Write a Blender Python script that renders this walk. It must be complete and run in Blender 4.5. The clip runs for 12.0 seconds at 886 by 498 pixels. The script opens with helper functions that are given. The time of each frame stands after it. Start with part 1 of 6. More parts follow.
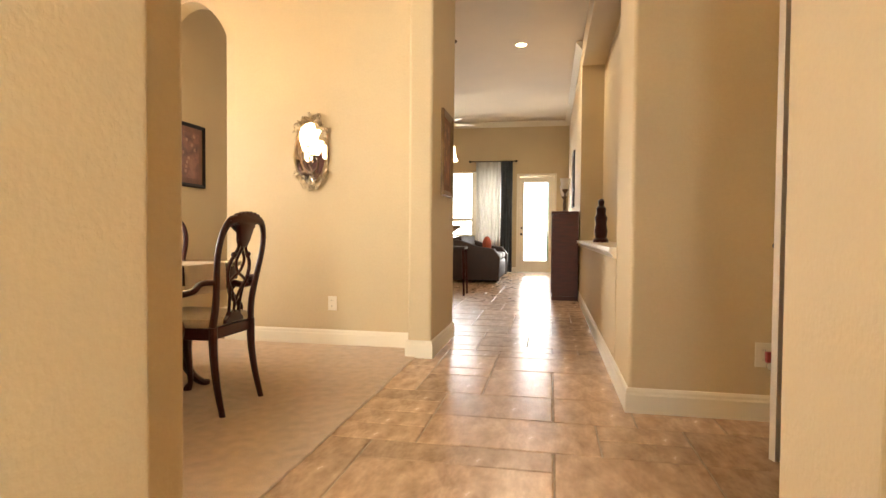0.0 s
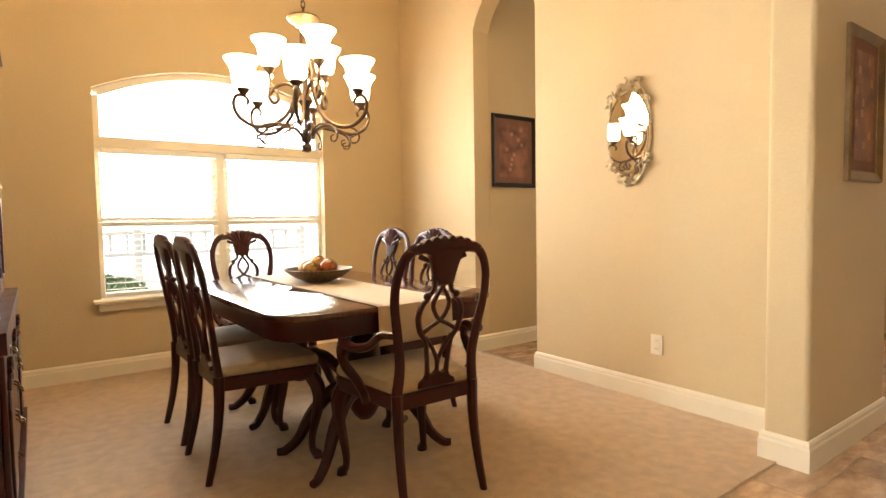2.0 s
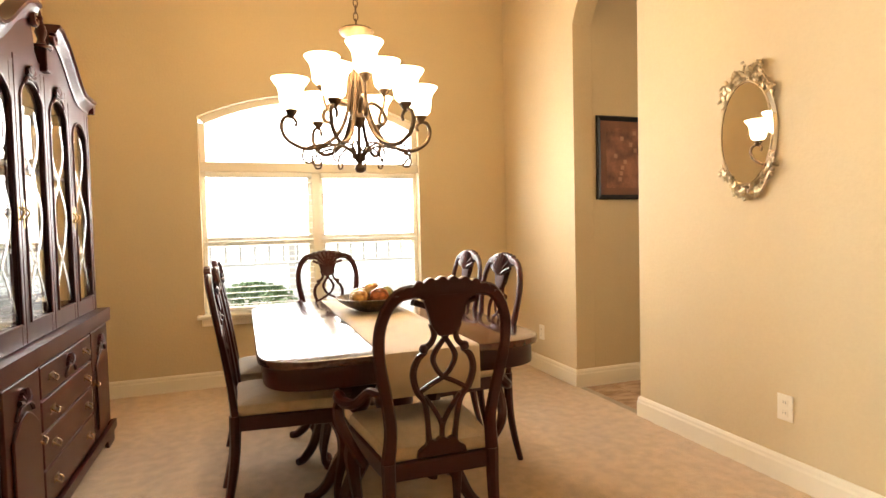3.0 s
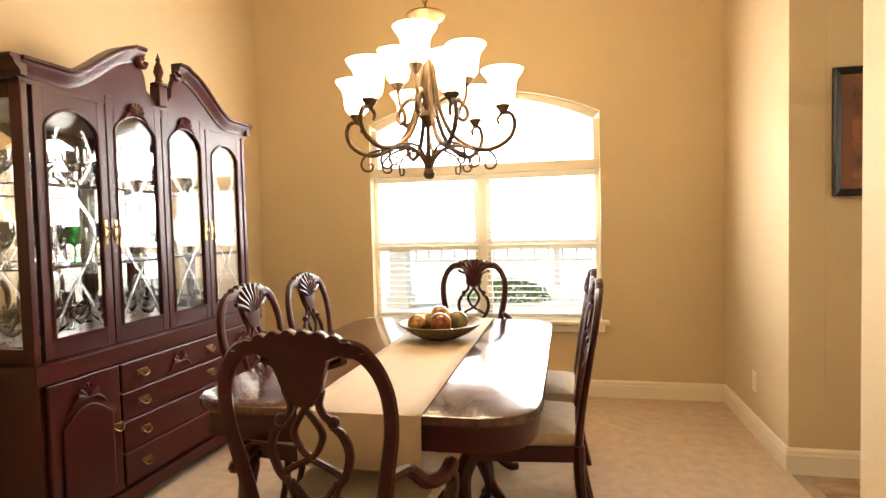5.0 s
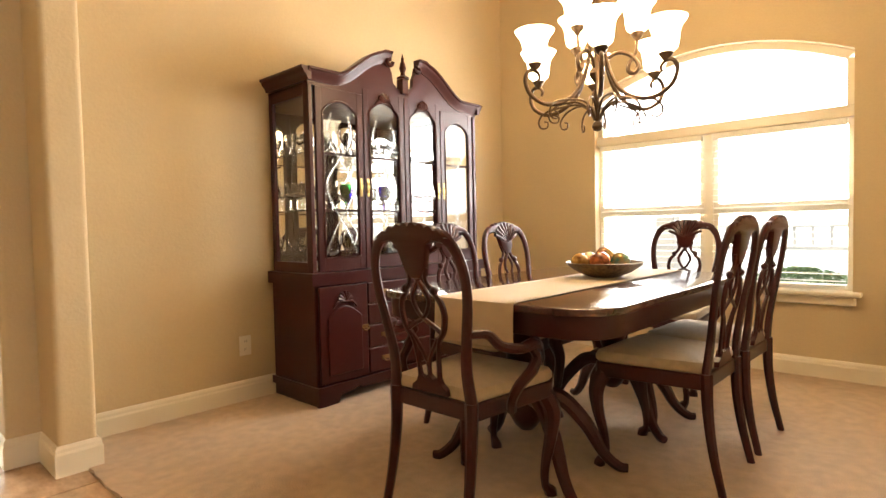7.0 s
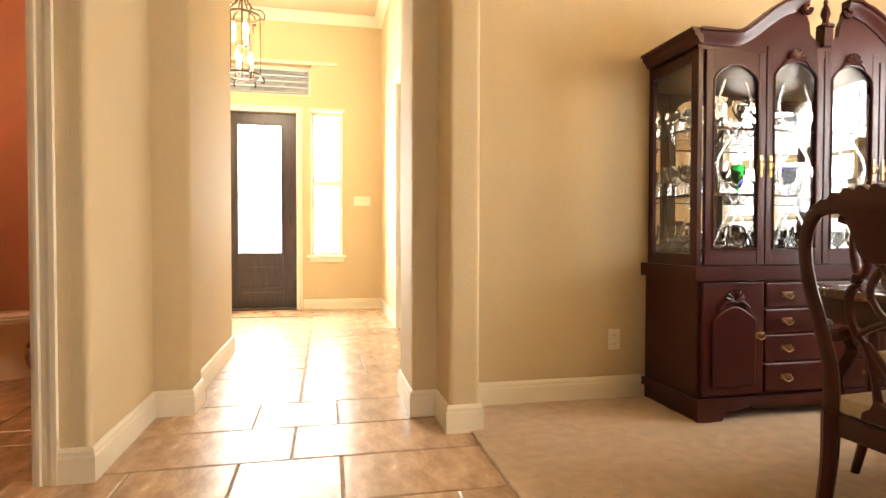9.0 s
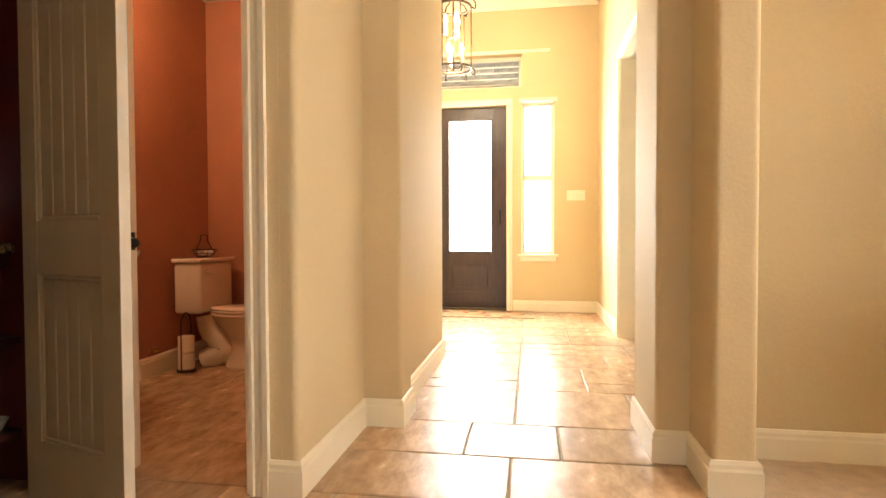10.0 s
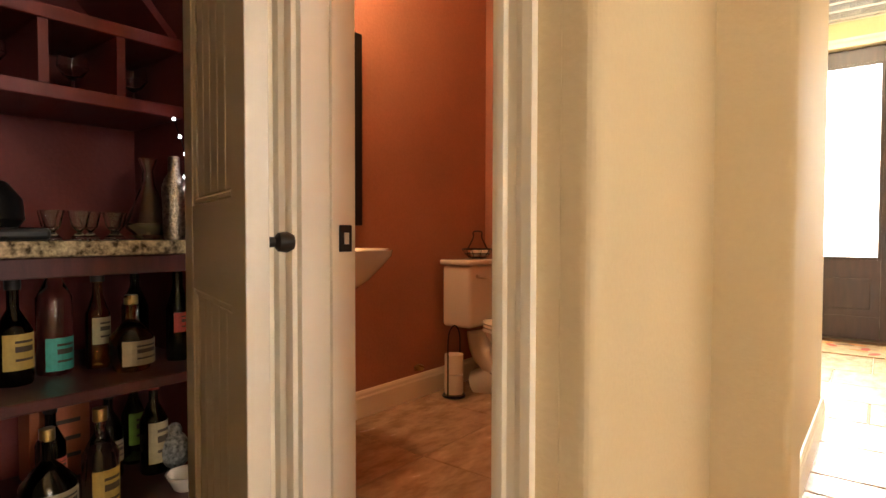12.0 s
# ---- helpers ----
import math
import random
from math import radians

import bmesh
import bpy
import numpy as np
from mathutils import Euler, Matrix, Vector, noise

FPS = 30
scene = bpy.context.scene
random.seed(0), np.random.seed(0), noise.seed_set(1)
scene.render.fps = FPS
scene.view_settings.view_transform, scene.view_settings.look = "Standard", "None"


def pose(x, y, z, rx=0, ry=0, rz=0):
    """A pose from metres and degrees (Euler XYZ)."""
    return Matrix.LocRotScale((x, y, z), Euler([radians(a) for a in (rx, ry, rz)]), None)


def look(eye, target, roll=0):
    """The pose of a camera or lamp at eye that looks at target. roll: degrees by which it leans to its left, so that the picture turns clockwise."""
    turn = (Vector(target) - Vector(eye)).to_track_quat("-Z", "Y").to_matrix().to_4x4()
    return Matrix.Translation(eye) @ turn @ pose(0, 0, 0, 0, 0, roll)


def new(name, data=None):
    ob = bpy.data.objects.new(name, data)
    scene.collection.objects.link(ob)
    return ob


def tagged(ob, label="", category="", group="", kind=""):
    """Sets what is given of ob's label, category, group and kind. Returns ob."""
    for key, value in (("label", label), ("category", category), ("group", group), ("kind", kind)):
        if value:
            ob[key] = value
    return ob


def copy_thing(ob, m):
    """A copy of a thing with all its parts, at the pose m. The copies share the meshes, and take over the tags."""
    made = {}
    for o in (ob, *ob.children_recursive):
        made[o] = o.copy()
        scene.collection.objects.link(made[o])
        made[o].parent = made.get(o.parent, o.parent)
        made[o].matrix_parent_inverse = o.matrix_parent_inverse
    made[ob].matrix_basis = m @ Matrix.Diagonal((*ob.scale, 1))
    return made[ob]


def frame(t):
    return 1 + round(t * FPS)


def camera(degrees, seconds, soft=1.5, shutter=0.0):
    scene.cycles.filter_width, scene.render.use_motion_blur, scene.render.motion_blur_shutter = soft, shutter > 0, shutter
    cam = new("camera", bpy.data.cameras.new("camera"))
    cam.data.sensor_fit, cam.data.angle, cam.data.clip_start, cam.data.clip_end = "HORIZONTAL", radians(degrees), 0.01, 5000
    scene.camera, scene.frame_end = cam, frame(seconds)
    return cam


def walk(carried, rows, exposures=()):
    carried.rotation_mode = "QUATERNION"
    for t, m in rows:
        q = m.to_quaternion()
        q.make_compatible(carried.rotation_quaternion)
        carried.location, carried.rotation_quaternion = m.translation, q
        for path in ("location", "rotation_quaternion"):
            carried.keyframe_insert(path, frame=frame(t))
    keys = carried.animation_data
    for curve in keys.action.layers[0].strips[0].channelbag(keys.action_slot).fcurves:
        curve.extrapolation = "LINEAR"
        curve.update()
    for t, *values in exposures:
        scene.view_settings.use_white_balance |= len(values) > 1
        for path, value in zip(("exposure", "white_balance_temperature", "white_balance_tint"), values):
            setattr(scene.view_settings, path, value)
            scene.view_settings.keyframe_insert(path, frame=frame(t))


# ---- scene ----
cam = camera(77.1, 12.0)
PATH = [
    (0, (2.072, 1.083, 0.937), (1.694, 3.047, 0.883), 0.5),
    (0.5, (2.159, 1.414, 0.975), (1.398, 3.262, 0.9), 0.1),
    (1, (2.197, 1.797, 1.042), (1.106, 3.47, 0.937), -0.5),
    (1.5, (2.176, 2.158, 1.067), (0.806, 3.611, 0.954), -0.8),
    (2, (2.161, 2.535, 1.109), (0.551, 3.717, 1.0), -0.9),
    (2.5, (2.127, 2.87, 1.169), (0.354, 3.789, 1.06), -1.1),
    (2.7, (2.12, 2.999, 1.175), (0.297, 3.817, 1.082), -1.2),
    (4.3, (1.828, 3.981, 1.351), (-0.169, 4.024, 1.249), -1.5),
    (4.5, (1.776, 4.108, 1.354), (-0.219, 4.016, 1.257), -1.3),
    (5, (1.668, 4.379, 1.275), (-0.284, 3.949, 1.192), -1.4),
    (5.5, (1.621, 4.59, 1.215), (-0.233, 3.842, 1.134), -1.4),
    (6, (1.658, 4.813, 1.155), (-0.048, 3.771, 1.069), -1.1),
    (6.5, (1.755, 5.005, 1.072), (0.157, 3.804, 0.997), -1.0),
    (6.7, (1.785, 5.082, 1.055), (0.23, 3.825, 0.976), -1.1),
    (8.3, (1.704, 5.114, 0.919), (0.865, 3.299, 0.882), -0.3),
    (8.5, (1.719, 5.054, 0.916), (0.996, 3.19, 0.879), -0.1),
    (9, (1.752, 4.839, 0.922), (1.34, 2.882, 0.878), 0.1),
    (9.5, (1.771, 4.616, 0.923), (1.713, 2.617, 0.871), -0.3),
    (10, (1.815, 4.362, 0.922), (2.129, 2.388, 0.87), -0.2),
    (10.5, (1.862, 4.133, 0.925), (2.49, 2.234, 0.869), -0.3),
    (11, (1.984, 3.885, 0.93), (2.839, 2.077, 0.872), -0.2),
    (11.5, (2.105, 3.634, 0.922), (3.148, 1.927, 0.867), -0.2),
    (12, (2.258, 3.386, 0.915), (3.501, 1.82, 0.857), 0.1),
]
walk(cam, [(t, look(e, g, r)) for t, e, g, r in PATH], exposures=[(0, 0.35), (5, 0.38), (9, 0.43), (12, 0.42)])

# ---- world, sun, large lights ----
world = bpy.data.worlds.new("world")
scene.world = world
world.use_nodes = True
wn = world.node_tree
sky = wn.nodes.new("ShaderNodeTexSky")
sky.sky_type, sky.sun_disc = 'NISHITA', False
sky.sun_elevation, sky.sun_rotation = radians(50), radians(150)
wn.nodes["Background"].inputs["Strength"].default_value = 0.12
wn.links.new(sky.outputs[0], wn.nodes["Background"].inputs[0])
sun_lamp = bpy.data.lights.new("sun", 'SUN')
sun_lamp.energy, sun_lamp.angle, sun_lamp.color = 3.0, radians(0.6), (1, 0.95, 0.86)
new("sun", sun_lamp).matrix_world = look((0, -20, 30), (-10, 4, 0))


def window_light(loc, aim, w, h, watts, colour=(1.0, 0.97, 0.92)):
    lamp = bpy.data.lights.new("window_light", 'AREA')
    lamp.shape, lamp.size, lamp.size_y, lamp.energy, lamp.color = 'RECTANGLE', w, h, watts, colour
    new("window_light", lamp).matrix_world = look(loc, aim)


def bulb(loc, watts, radius, colour):
    lamp = bpy.data.lights.new("bulb", 'POINT')
    lamp.energy, lamp.shadow_soft_size, lamp.color = watts, radius, colour
    new("bulb", lamp).location = loc


WARM = (1.0, 0.70, 0.38)
window_light((-2.86, 3.76, 1.70), (0, 3.76, 1.60), 1.80, 1.25, 130)
window_light((2.55, -2.62, 1.50), (2.55, 0, 1.4), 0.70, 1.75, 195, (0.97, 0.99, 0.92))
window_light((1.74, -2.62, 1.58), (1.74, 0, 1.58), 0.45, 1.90, 60, (0.97, 0.99, 0.92))
window_light((0.05, 15.30, 1.65), (0.05, 0, 1.2), 1.6, 1.7, 120)
window_light((1.63, 15.30, 1.25), (1.63, 0, 1.0), 0.7, 2.1, 75)
bulb((-0.80, 3.78, 2.12), 50, 0.20, WARM)
bulb((2.53, -0.79, 2.68), 80, 0.12, (1.0, 0.82, 0.56))
bulb((4.02, 1.82, 2.32), 30, 0.08, (1.0, 0.61, 0.29))
window_light((1.62, 9.3, 3.68), (1.62, 9.3, 0), 0.12, 0.12, 40, (1.0, 0.80, 0.55))


# ---- materials ----
def mat(name, base, rough=0.6, metal=0.0, scale=6.0, vary=0.12, bump=0.0, bump_scale=120.0, coat=0.0, stretch=(1, 1, 1), second=None, rand=0.0, emit=0.0, trans=0.0, sheen=0.0):
    m = bpy.data.materials.new(name)
    m.use_nodes = True
    nt, N = m.node_tree, m.node_tree.nodes
    p = N["Principled BSDF"]
    p.inputs["Roughness"].default_value, p.inputs["Metallic"].default_value = rough, metal
    p.inputs["Coat Weight"].default_value, p.inputs["Transmission Weight"].default_value = coat, trans
    p.inputs["Sheen Weight"].default_value = sheen
    co = N.new("ShaderNodeTexCoord")
    mp = N.new("ShaderNodeMapping")
    mp.inputs["Scale"].default_value = stretch
    nt.links.new(co.outputs["Object"], mp.inputs[0])
    big = N.new("ShaderNodeTexNoise")
    big.inputs["Scale"].default_value, big.inputs["Detail"].default_value = scale, 6
    nt.links.new(mp.outputs[0], big.inputs["Vector"])
    fine = N.new("ShaderNodeTexNoise")
    fine.inputs["Scale"].default_value, fine.inputs["Detail"].default_value = bump_scale, 4
    nt.links.new(mp.outputs[0], fine.inputs["Vector"])
    ramp = N.new("ShaderNodeValToRGB")
    dark = second or [c * (1 - vary) for c in base]
    light = [min(1, c * (1 + vary * 0.6)) for c in base]
    ramp.color_ramp.elements[0].position, ramp.color_ramp.elements[1].position = 0.32, 0.68
    ramp.color_ramp.elements[0].color, ramp.color_ramp.elements[1].color = (*dark, 1), (*light, 1)
    nt.links.new(big.outputs["Fac"], ramp.inputs[0])
    mix = N.new("ShaderNodeMix")
    mix.data_type, mix.blend_type = 'RGBA', 'OVERLAY'
    mix.inputs["Factor"].default_value = vary
    nt.links.new(ramp.outputs[0], mix.inputs["A"])
    nt.links.new(fine.outputs["Fac"], mix.inputs["B"])
    col = mix.outputs["Result"]
    if rand:
        info = N.new("ShaderNodeObjectInfo")
        hsv = N.new("ShaderNodeHueSaturation")
        rng = N.new("ShaderNodeMapRange")
        rng.inputs["To Min"].default_value, rng.inputs["To Max"].default_value = 1 - rand, 1 + rand
        nt.links.new(info.outputs["Random"], rng.inputs["Value"])
        nt.links.new(rng.outputs[0], hsv.inputs["Value"])
        nt.links.new(col, hsv.inputs["Color"])
        col = hsv.outputs[0]
    nt.links.new(col, p.inputs["Base Color"])
    if 0.05 < rough < 0.95 and not emit:
        wear = N.new("ShaderNodeMapRange")
        wear.inputs["To Min"].default_value, wear.inputs["To Max"].default_value = rough * 0.75, min(1.0, rough * 1.3)
        nt.links.new(big.outputs["Fac"], wear.inputs["Value"])
        nt.links.new(wear.outputs[0], p.inputs["Roughness"])
    if emit:
        p.inputs["Emission Color"].default_value, p.inputs["Emission Strength"].default_value = (*base, 1), emit
    if bump:
        b = N.new("ShaderNodeBump")
        b.inputs["Strength"].default_value, b.inputs["Distance"].default_value = bump, 0.004
        nt.links.new(fine.outputs["Fac"], b.inputs["Height"])
        nt.links.new(b.outputs[0], p.inputs["Normal"])
    return m


PAINT = mat("wall_paint", (0.605, 0.480, 0.293), 0.75, scale=1.2, vary=0.05, bump=0.35, bump_scale=70)
CEIL = mat("ceiling_paint", (0.66, 0.55, 0.40), 0.85, scale=1.5, vary=0.04, bump=0.3, bump_scale=60)
RED = mat("terracotta_paint", (0.40, 0.165, 0.10), 0.6, scale=2, vary=0.12, bump=0.4, bump_scale=80)
BARRED = mat("bar_red_paint", (0.15, 0.020, 0.016), 0.7, scale=2, vary=0.15, bump=0.2, bump_scale=80)
TRIM = mat("white_trim", (0.81, 0.738, 0.595), 0.35, scale=4, vary=0.03)
CARPET = mat("carpet", (0.53, 0.375, 0.23), 0.95, scale=16, vary=0.15, bump=1.0, bump_scale=150, sheen=0.3)
GROUT = mat("grout", (0.36, 0.28, 0.19), 0.9, scale=9, vary=0.2, bump=0.4)
TILE = mat("travertine", (0.51, 0.35, 0.225), 0.24, scale=6, vary=0.22, bump=0.22, bump_scale=26, stretch=(2.4, 1, 1), second=(0.35, 0.22, 0.13), rand=0.16)
WOOD = mat("mahogany", (0.044, 0.0052, 0.0040), 0.31, scale=5, vary=0.12, stretch=(1, 1, 0.25))
WOOD.node_tree.nodes["Principled BSDF"].inputs["Specular IOR Level"].default_value = 0.36
TOPWOOD = mat("mahogany_top", (0.075, 0.024, 0.017), 0.16, scale=4, vary=0.4, bump=0.03, bump_scale=50, coat=0.5, stretch=(1, 7, 1))
DOORWOOD = mat("front_door_wood", (0.034, 0.014, 0.011), 0.35, scale=5, vary=0.4, bump=0.1, bump_scale=50, stretch=(6, 1, 1))
FABRIC = mat("cream_fabric", (0.50, 0.40, 0.27), 0.9, scale=30, vary=0.12, bump=0.6, bump_scale=300, sheen=0.4)
RUNNER = mat("linen_runner", (0.62, 0.49, 0.33), 0.85, scale=12, vary=0.08, bump=0.6, bump_scale=350, sheen=0.3)
IRON = mat("bronze_iron", (0.12, 0.075, 0.045), 0.42, 0.75, scale=20, vary=0.35, bump=0.2, bump_scale=90)
GOLD = mat("antique_silver_gold", (0.55, 0.44, 0.28), 0.38, 0.85, scale=25, vary=0.35, bump=0.25, bump_scale=90)
BRASS = mat("brass", (0.55, 0.38, 0.14), 0.28, 1.0, scale=25, vary=0.2)
OLDBRASS = mat("antique_brass", (0.20, 0.12, 0.05), 0.35, 0.9, scale=25, vary=0.3)
BLACK = mat("black_metal", (0.012, 0.011, 0.010), 0.4, 0.3, scale=20, vary=0.3)
SHADE = mat("lit_alabaster_glass", (1.0, 0.80, 0.50), 0.4, scale=10, vary=0.1, emit=9.0)
FLAME = mat("lit_bulb", (1.0, 0.78, 0.45), 0.4, scale=10, vary=0.02, emit=40.0)
PLASTIC = mat("cream_plastic", (0.78, 0.72, 0.60), 0.35, scale=6, vary=0.02)
PORCELAIN = mat("porcelain", (0.74, 0.68, 0.58), 0.12, scale=4, vary=0.03, coat=0.5)
GRANITE = mat("granite", (0.42, 0.33, 0.20), 0.15, scale=70, vary=0.5, second=(0.05, 0.035, 0.02), bump_scale=200)
LEATHER = mat("dark_leather", (0.030, 0.014, 0.010), 0.62, scale=8, vary=0.3, bump=0.4, bump_scale=90)
CURTAIN = mat("slate_curtain", (0.075, 0.085, 0.095), 0.9, scale=6, vary=0.2, bump=0.4, bump_scale=200)
SHEER = mat("sheer_curtain", (0.80, 0.78, 0.72), 0.9, scale=6, vary=0.05, trans=0.35)
BLIND = mat("white_blind", (0.86, 0.84, 0.78), 0.5, scale=5, vary=0.03)
PRINT = mat("brown_print", (0.26, 0.105, 0.055), 0.55, scale=9, vary=0.45, second=(0.10, 0.035, 0.02))
MATBOARD = mat("mat_board", (0.20, 0.085, 0.05), 0.7, scale=9, vary=0.2)
LAWN = mat("lawn", (0.10, 0.16, 0.05), 0.9, scale=3, vary=0.4, bump=0.6, bump_scale=60)
BRICK = mat("outside_brick", (0.60, 0.54, 0.45), 0.85, scale=6, vary=0.3, bump=0.4, rand=0.2)
RUG = mat("door_mat", (0.34, 0.24, 0.13), 0.95, scale=14, vary=0.3, bump=0.8, bump_scale=200)
GREYDOOR = mat("door_paint", (0.62, 0.55, 0.45), 0.4, scale=4, vary=0.04)


def glass_mat(name, tint=(1, 1, 1), rough=0.0):
    m = bpy.data.materials.new(name)
    m.use_nodes = True
    p = m.node_tree.nodes["Principled BSDF"]
    p.inputs["Base Color"].default_value, p.inputs["Roughness"].default_value = (*tint, 1), rough
    p.inputs["Transmission Weight"].default_value, p.inputs["IOR"].default_value = 1.0, 1.45
    return m


GLASS = glass_mat("clear_glass")
ETCH = glass_mat("bevelled_glass", (0.95, 0.97, 0.95), 0.25)
MIRROR = mat("mirror_silver", (0.88, 0.87, 0.84), 0.02, 1.0, vary=0.0)


# ---- builders ----
def mesh_of(name, bm, material, smooth=False):
    bmesh.ops.recalc_face_normals(bm, faces=bm.faces)
    me = bpy.data.meshes.new(name)
    bm.to_mesh(me)
    bm.free()
    me.materials.append(material)
    if smooth:
        me.shade_smooth()
        me.set_sharp_from_angle(angle=radians(38))
    return me


def part(name, bm, material, parent=None, label="", smooth=False):
    ob = new(name, mesh_of(name, bm, material, smooth))
    if parent:
        ob.parent = parent
    if label:
        ob["label"] = label
    return ob


def thing(name, label, category, m=None, group=""):
    ob = new(name)
    ob.empty_display_size = 0.1
    if m is not None:
        ob.matrix_basis = m
    return tagged(ob, label, category, group)


def structure(name, bm, material, label, category, smooth=False):
    return tagged(part(name, bm, material, None, "", smooth), label, category, "", "structure")


def box(bm, x0, x1, y0, y1, z0, z1, bevel=0.0, segs=2):
    vs = [bm.verts.new((x, y, z)) for x in (x0, x1) for y in (y0, y1) for z in (z0, z1)]
    fs = [bm.faces.new([vs[i] for i in q]) for q in ((0, 1, 3, 2), (4, 6, 7, 5), (0, 4, 5, 1), (2, 3, 7, 6), (0, 2, 6, 4), (1, 5, 7, 3))]
    if bevel:
        bmesh.ops.recalc_face_normals(bm, faces=fs)
        es = list({e for f in fs for e in f.edges})
        bmesh.ops.bevel(bm, geom=es, offset=bevel, segments=segs, profile=0.5, affect='EDGES')
    return bm


def B(*a, **k):
    return box(bmesh.new(), *a, **k)


def prism(bm, pts, lift, bevel=0.0):
    """A closed outline of 3D points, pushed along lift."""
    lo = [bm.verts.new(p) for p in pts]
    hi = [bm.verts.new(Vector(p) + Vector(lift)) for p in pts]
    n = len(pts)
    fs = [bm.faces.new(lo), bm.faces.new(hi[::-1])]
    for i in range(n):
        fs.append(bm.faces.new((lo[i], hi[i], hi[(i + 1) % n], lo[(i + 1) % n])))
    if bevel:
        bmesh.ops.recalc_face_normals(bm, faces=fs)
        es = [e for e in set(fs[0].edges) | set(fs[1].edges)]
        bmesh.ops.bevel(bm, geom=es, offset=bevel, segments=2, profile=0.5, affect='EDGES')
    return bm


def lathe(bm, profile, centre=(0, 0, 0), segs=20, scale=(1, 1)):
    rings = []
    for r, z in profile:
        rings.append([bm.verts.new((centre[0] + max(r, 1e-4) * scale[0] * math.cos(2 * math.pi * i / segs), centre[1] + max(r, 1e-4) * scale[1] * math.sin(2 * math.pi * i / segs), centre[2] + z)) for i in range(segs)])
    for a, b in zip(rings, rings[1:]):
        for i in range(segs):
            bm.faces.new((a[i], a[(i + 1) % segs], b[(i + 1) % segs], b[i]))
    bm.faces.new(rings[0][::-1])
    bm.faces.new(rings[-1])
    return bm


def spline(pts, n=6):
    """Catmull-Rom through pts."""
    P = [Vector(p) for p in pts]
    P = [P[0] * 2 - P[1]] + P + [P[-1] * 2 - P[-2]]
    out = []
    for a, b, c, d in zip(P, P[1:], P[2:], P[3:]):
        for i in range(n):
            t = i / n
            out.append(0.5 * (2 * b + (c - a) * t + (2 * a - 5 * b + 4 * c - d) * t * t + (3 * b - a - 3 * c + d) * t ** 3))
    return out + [P[-2]]


def tube(bm, pts, radius, segs=8, flat=1.0, side=None):
    """A swept rod. radius: a number, or one a point. flat: its thickness along side."""
    pts = [Vector(p) for p in pts]
    n = len(pts)
    rad = radius if isinstance(radius, (list, tuple)) else [radius] * n
    if len(rad) != n:
        rad = [float(np.interp(i / (n - 1), np.linspace(0, 1, len(rad)), rad)) for i in range(n)]
    u = Vector(side) if side else None
    rings = []
    for i, p in enumerate(pts):
        d = (pts[min(i + 1, n - 1)] - pts[max(i - 1, 0)]).normalized()
        if u is None:
            u = d.orthogonal()
        v = (u - d * u.dot(d))
        v = v.normalized() if v.length > 1e-5 else d.orthogonal().normalized()
        if not side:
            u = v
        w = d.cross(v)
        rings.append([bm.verts.new(p + (v * math.cos(2 * math.pi * k / segs) * flat + w * math.sin(2 * math.pi * k / segs)) * rad[i]) for k in range(segs)])
    for a, b in zip(rings, rings[1:]):
        for k in range(segs):
            bm.faces.new((a[k], a[(k + 1) % segs], b[(k + 1) % segs], b[k]))
    bm.faces.new(rings[0][::-1])
    bm.faces.new(rings[-1])
    return bm


def ball(bm, c, r, sx=1, sy=1, sz=1, seg=12):
    bmesh.ops.create_uvsphere(bm, u_segments=seg, v_segments=max(6, seg // 2 + 2), radius=r, matrix=Matrix.Translation(c) @ Matrix.Diagonal((sx, sy, sz, 1)))
    return bm


def rounded(pts, radii, n=6):
    """A plan outline with its corners rounded."""
    out = []
    m = len(pts)
    for i, (p, r) in enumerate(zip(pts, radii)):
        p = Vector(p)
        if not r:
            out.append(p)
            continue
        a, b = (Vector(pts[i - 1]) - p).normalized(), (Vector(pts[(i + 1) % m]) - p).normalized()
        for k in range(n + 1):
            t = k / n
            out.append((p + a * r) * (1 - t) ** 2 + p * 2 * t * (1 - t) + (p + b * r) * t * t)
    return out


def plan_prism(pts, radii, z0, z1):
    return prism(bmesh.new(), [(p[0], p[1], z0) for p in rounded(pts, radii)], (0, 0, z1 - z0))


def profile_run(bm, path, prof, up=(0, 0, 1)):
    """A moulding: prof is (out, height) pairs, out to the left of the path."""
    path = [Vector(p) for p in path]
    up = Vector(up)
    rings = []
    for i, p in enumerate(path):
        a = (path[i] - path[i - 1]).normalized() if i else (path[1] - path[0]).normalized()
        b = (path[i + 1] - path[i]).normalized() if i < len(path) - 1 else a
        na, nb = up.cross(a), up.cross(b)
        nn = (na + nb).normalized()
        nn = nn / max(0.35, nn.dot(na))
        rings.append([bm.verts.new(p + nn * o + up * h) for o, h in prof])
    k = len(prof)
    for a, b in zip(rings, rings[1:]):
        for j in range(k):
            bm.faces.new((a[j], a[(j + 1) % k], b[(j + 1) % k], b[j]))
    bm.faces.new(rings[0][::-1])
    bm.faces.new(rings[-1])
    return bm


# ---- the large structure ----
CZ = 3.70
R = 0.025
structure("wall_dining_south", plan_prism([(-2.62, 1.80), (1.00, 1.80), (1.00, 1.95), (-2.62, 1.95)], [0, 0, 0, 0], 0, CZ), PAINT, "smooth tan painted dining room wall", "wall")
structure("pilaster_southwest", plan_prism([(1.00, 1.55), (1.32, 1.55), (1.32, 2.03), (1.19, 2.03), (1.19, 2.31), (1.04, 2.31), (1.04, 1.80)], [0, R, R, 0, R, R, 0], 0, CZ), PAINT, "tan painted stepped wall end with rounded corners", "wall")
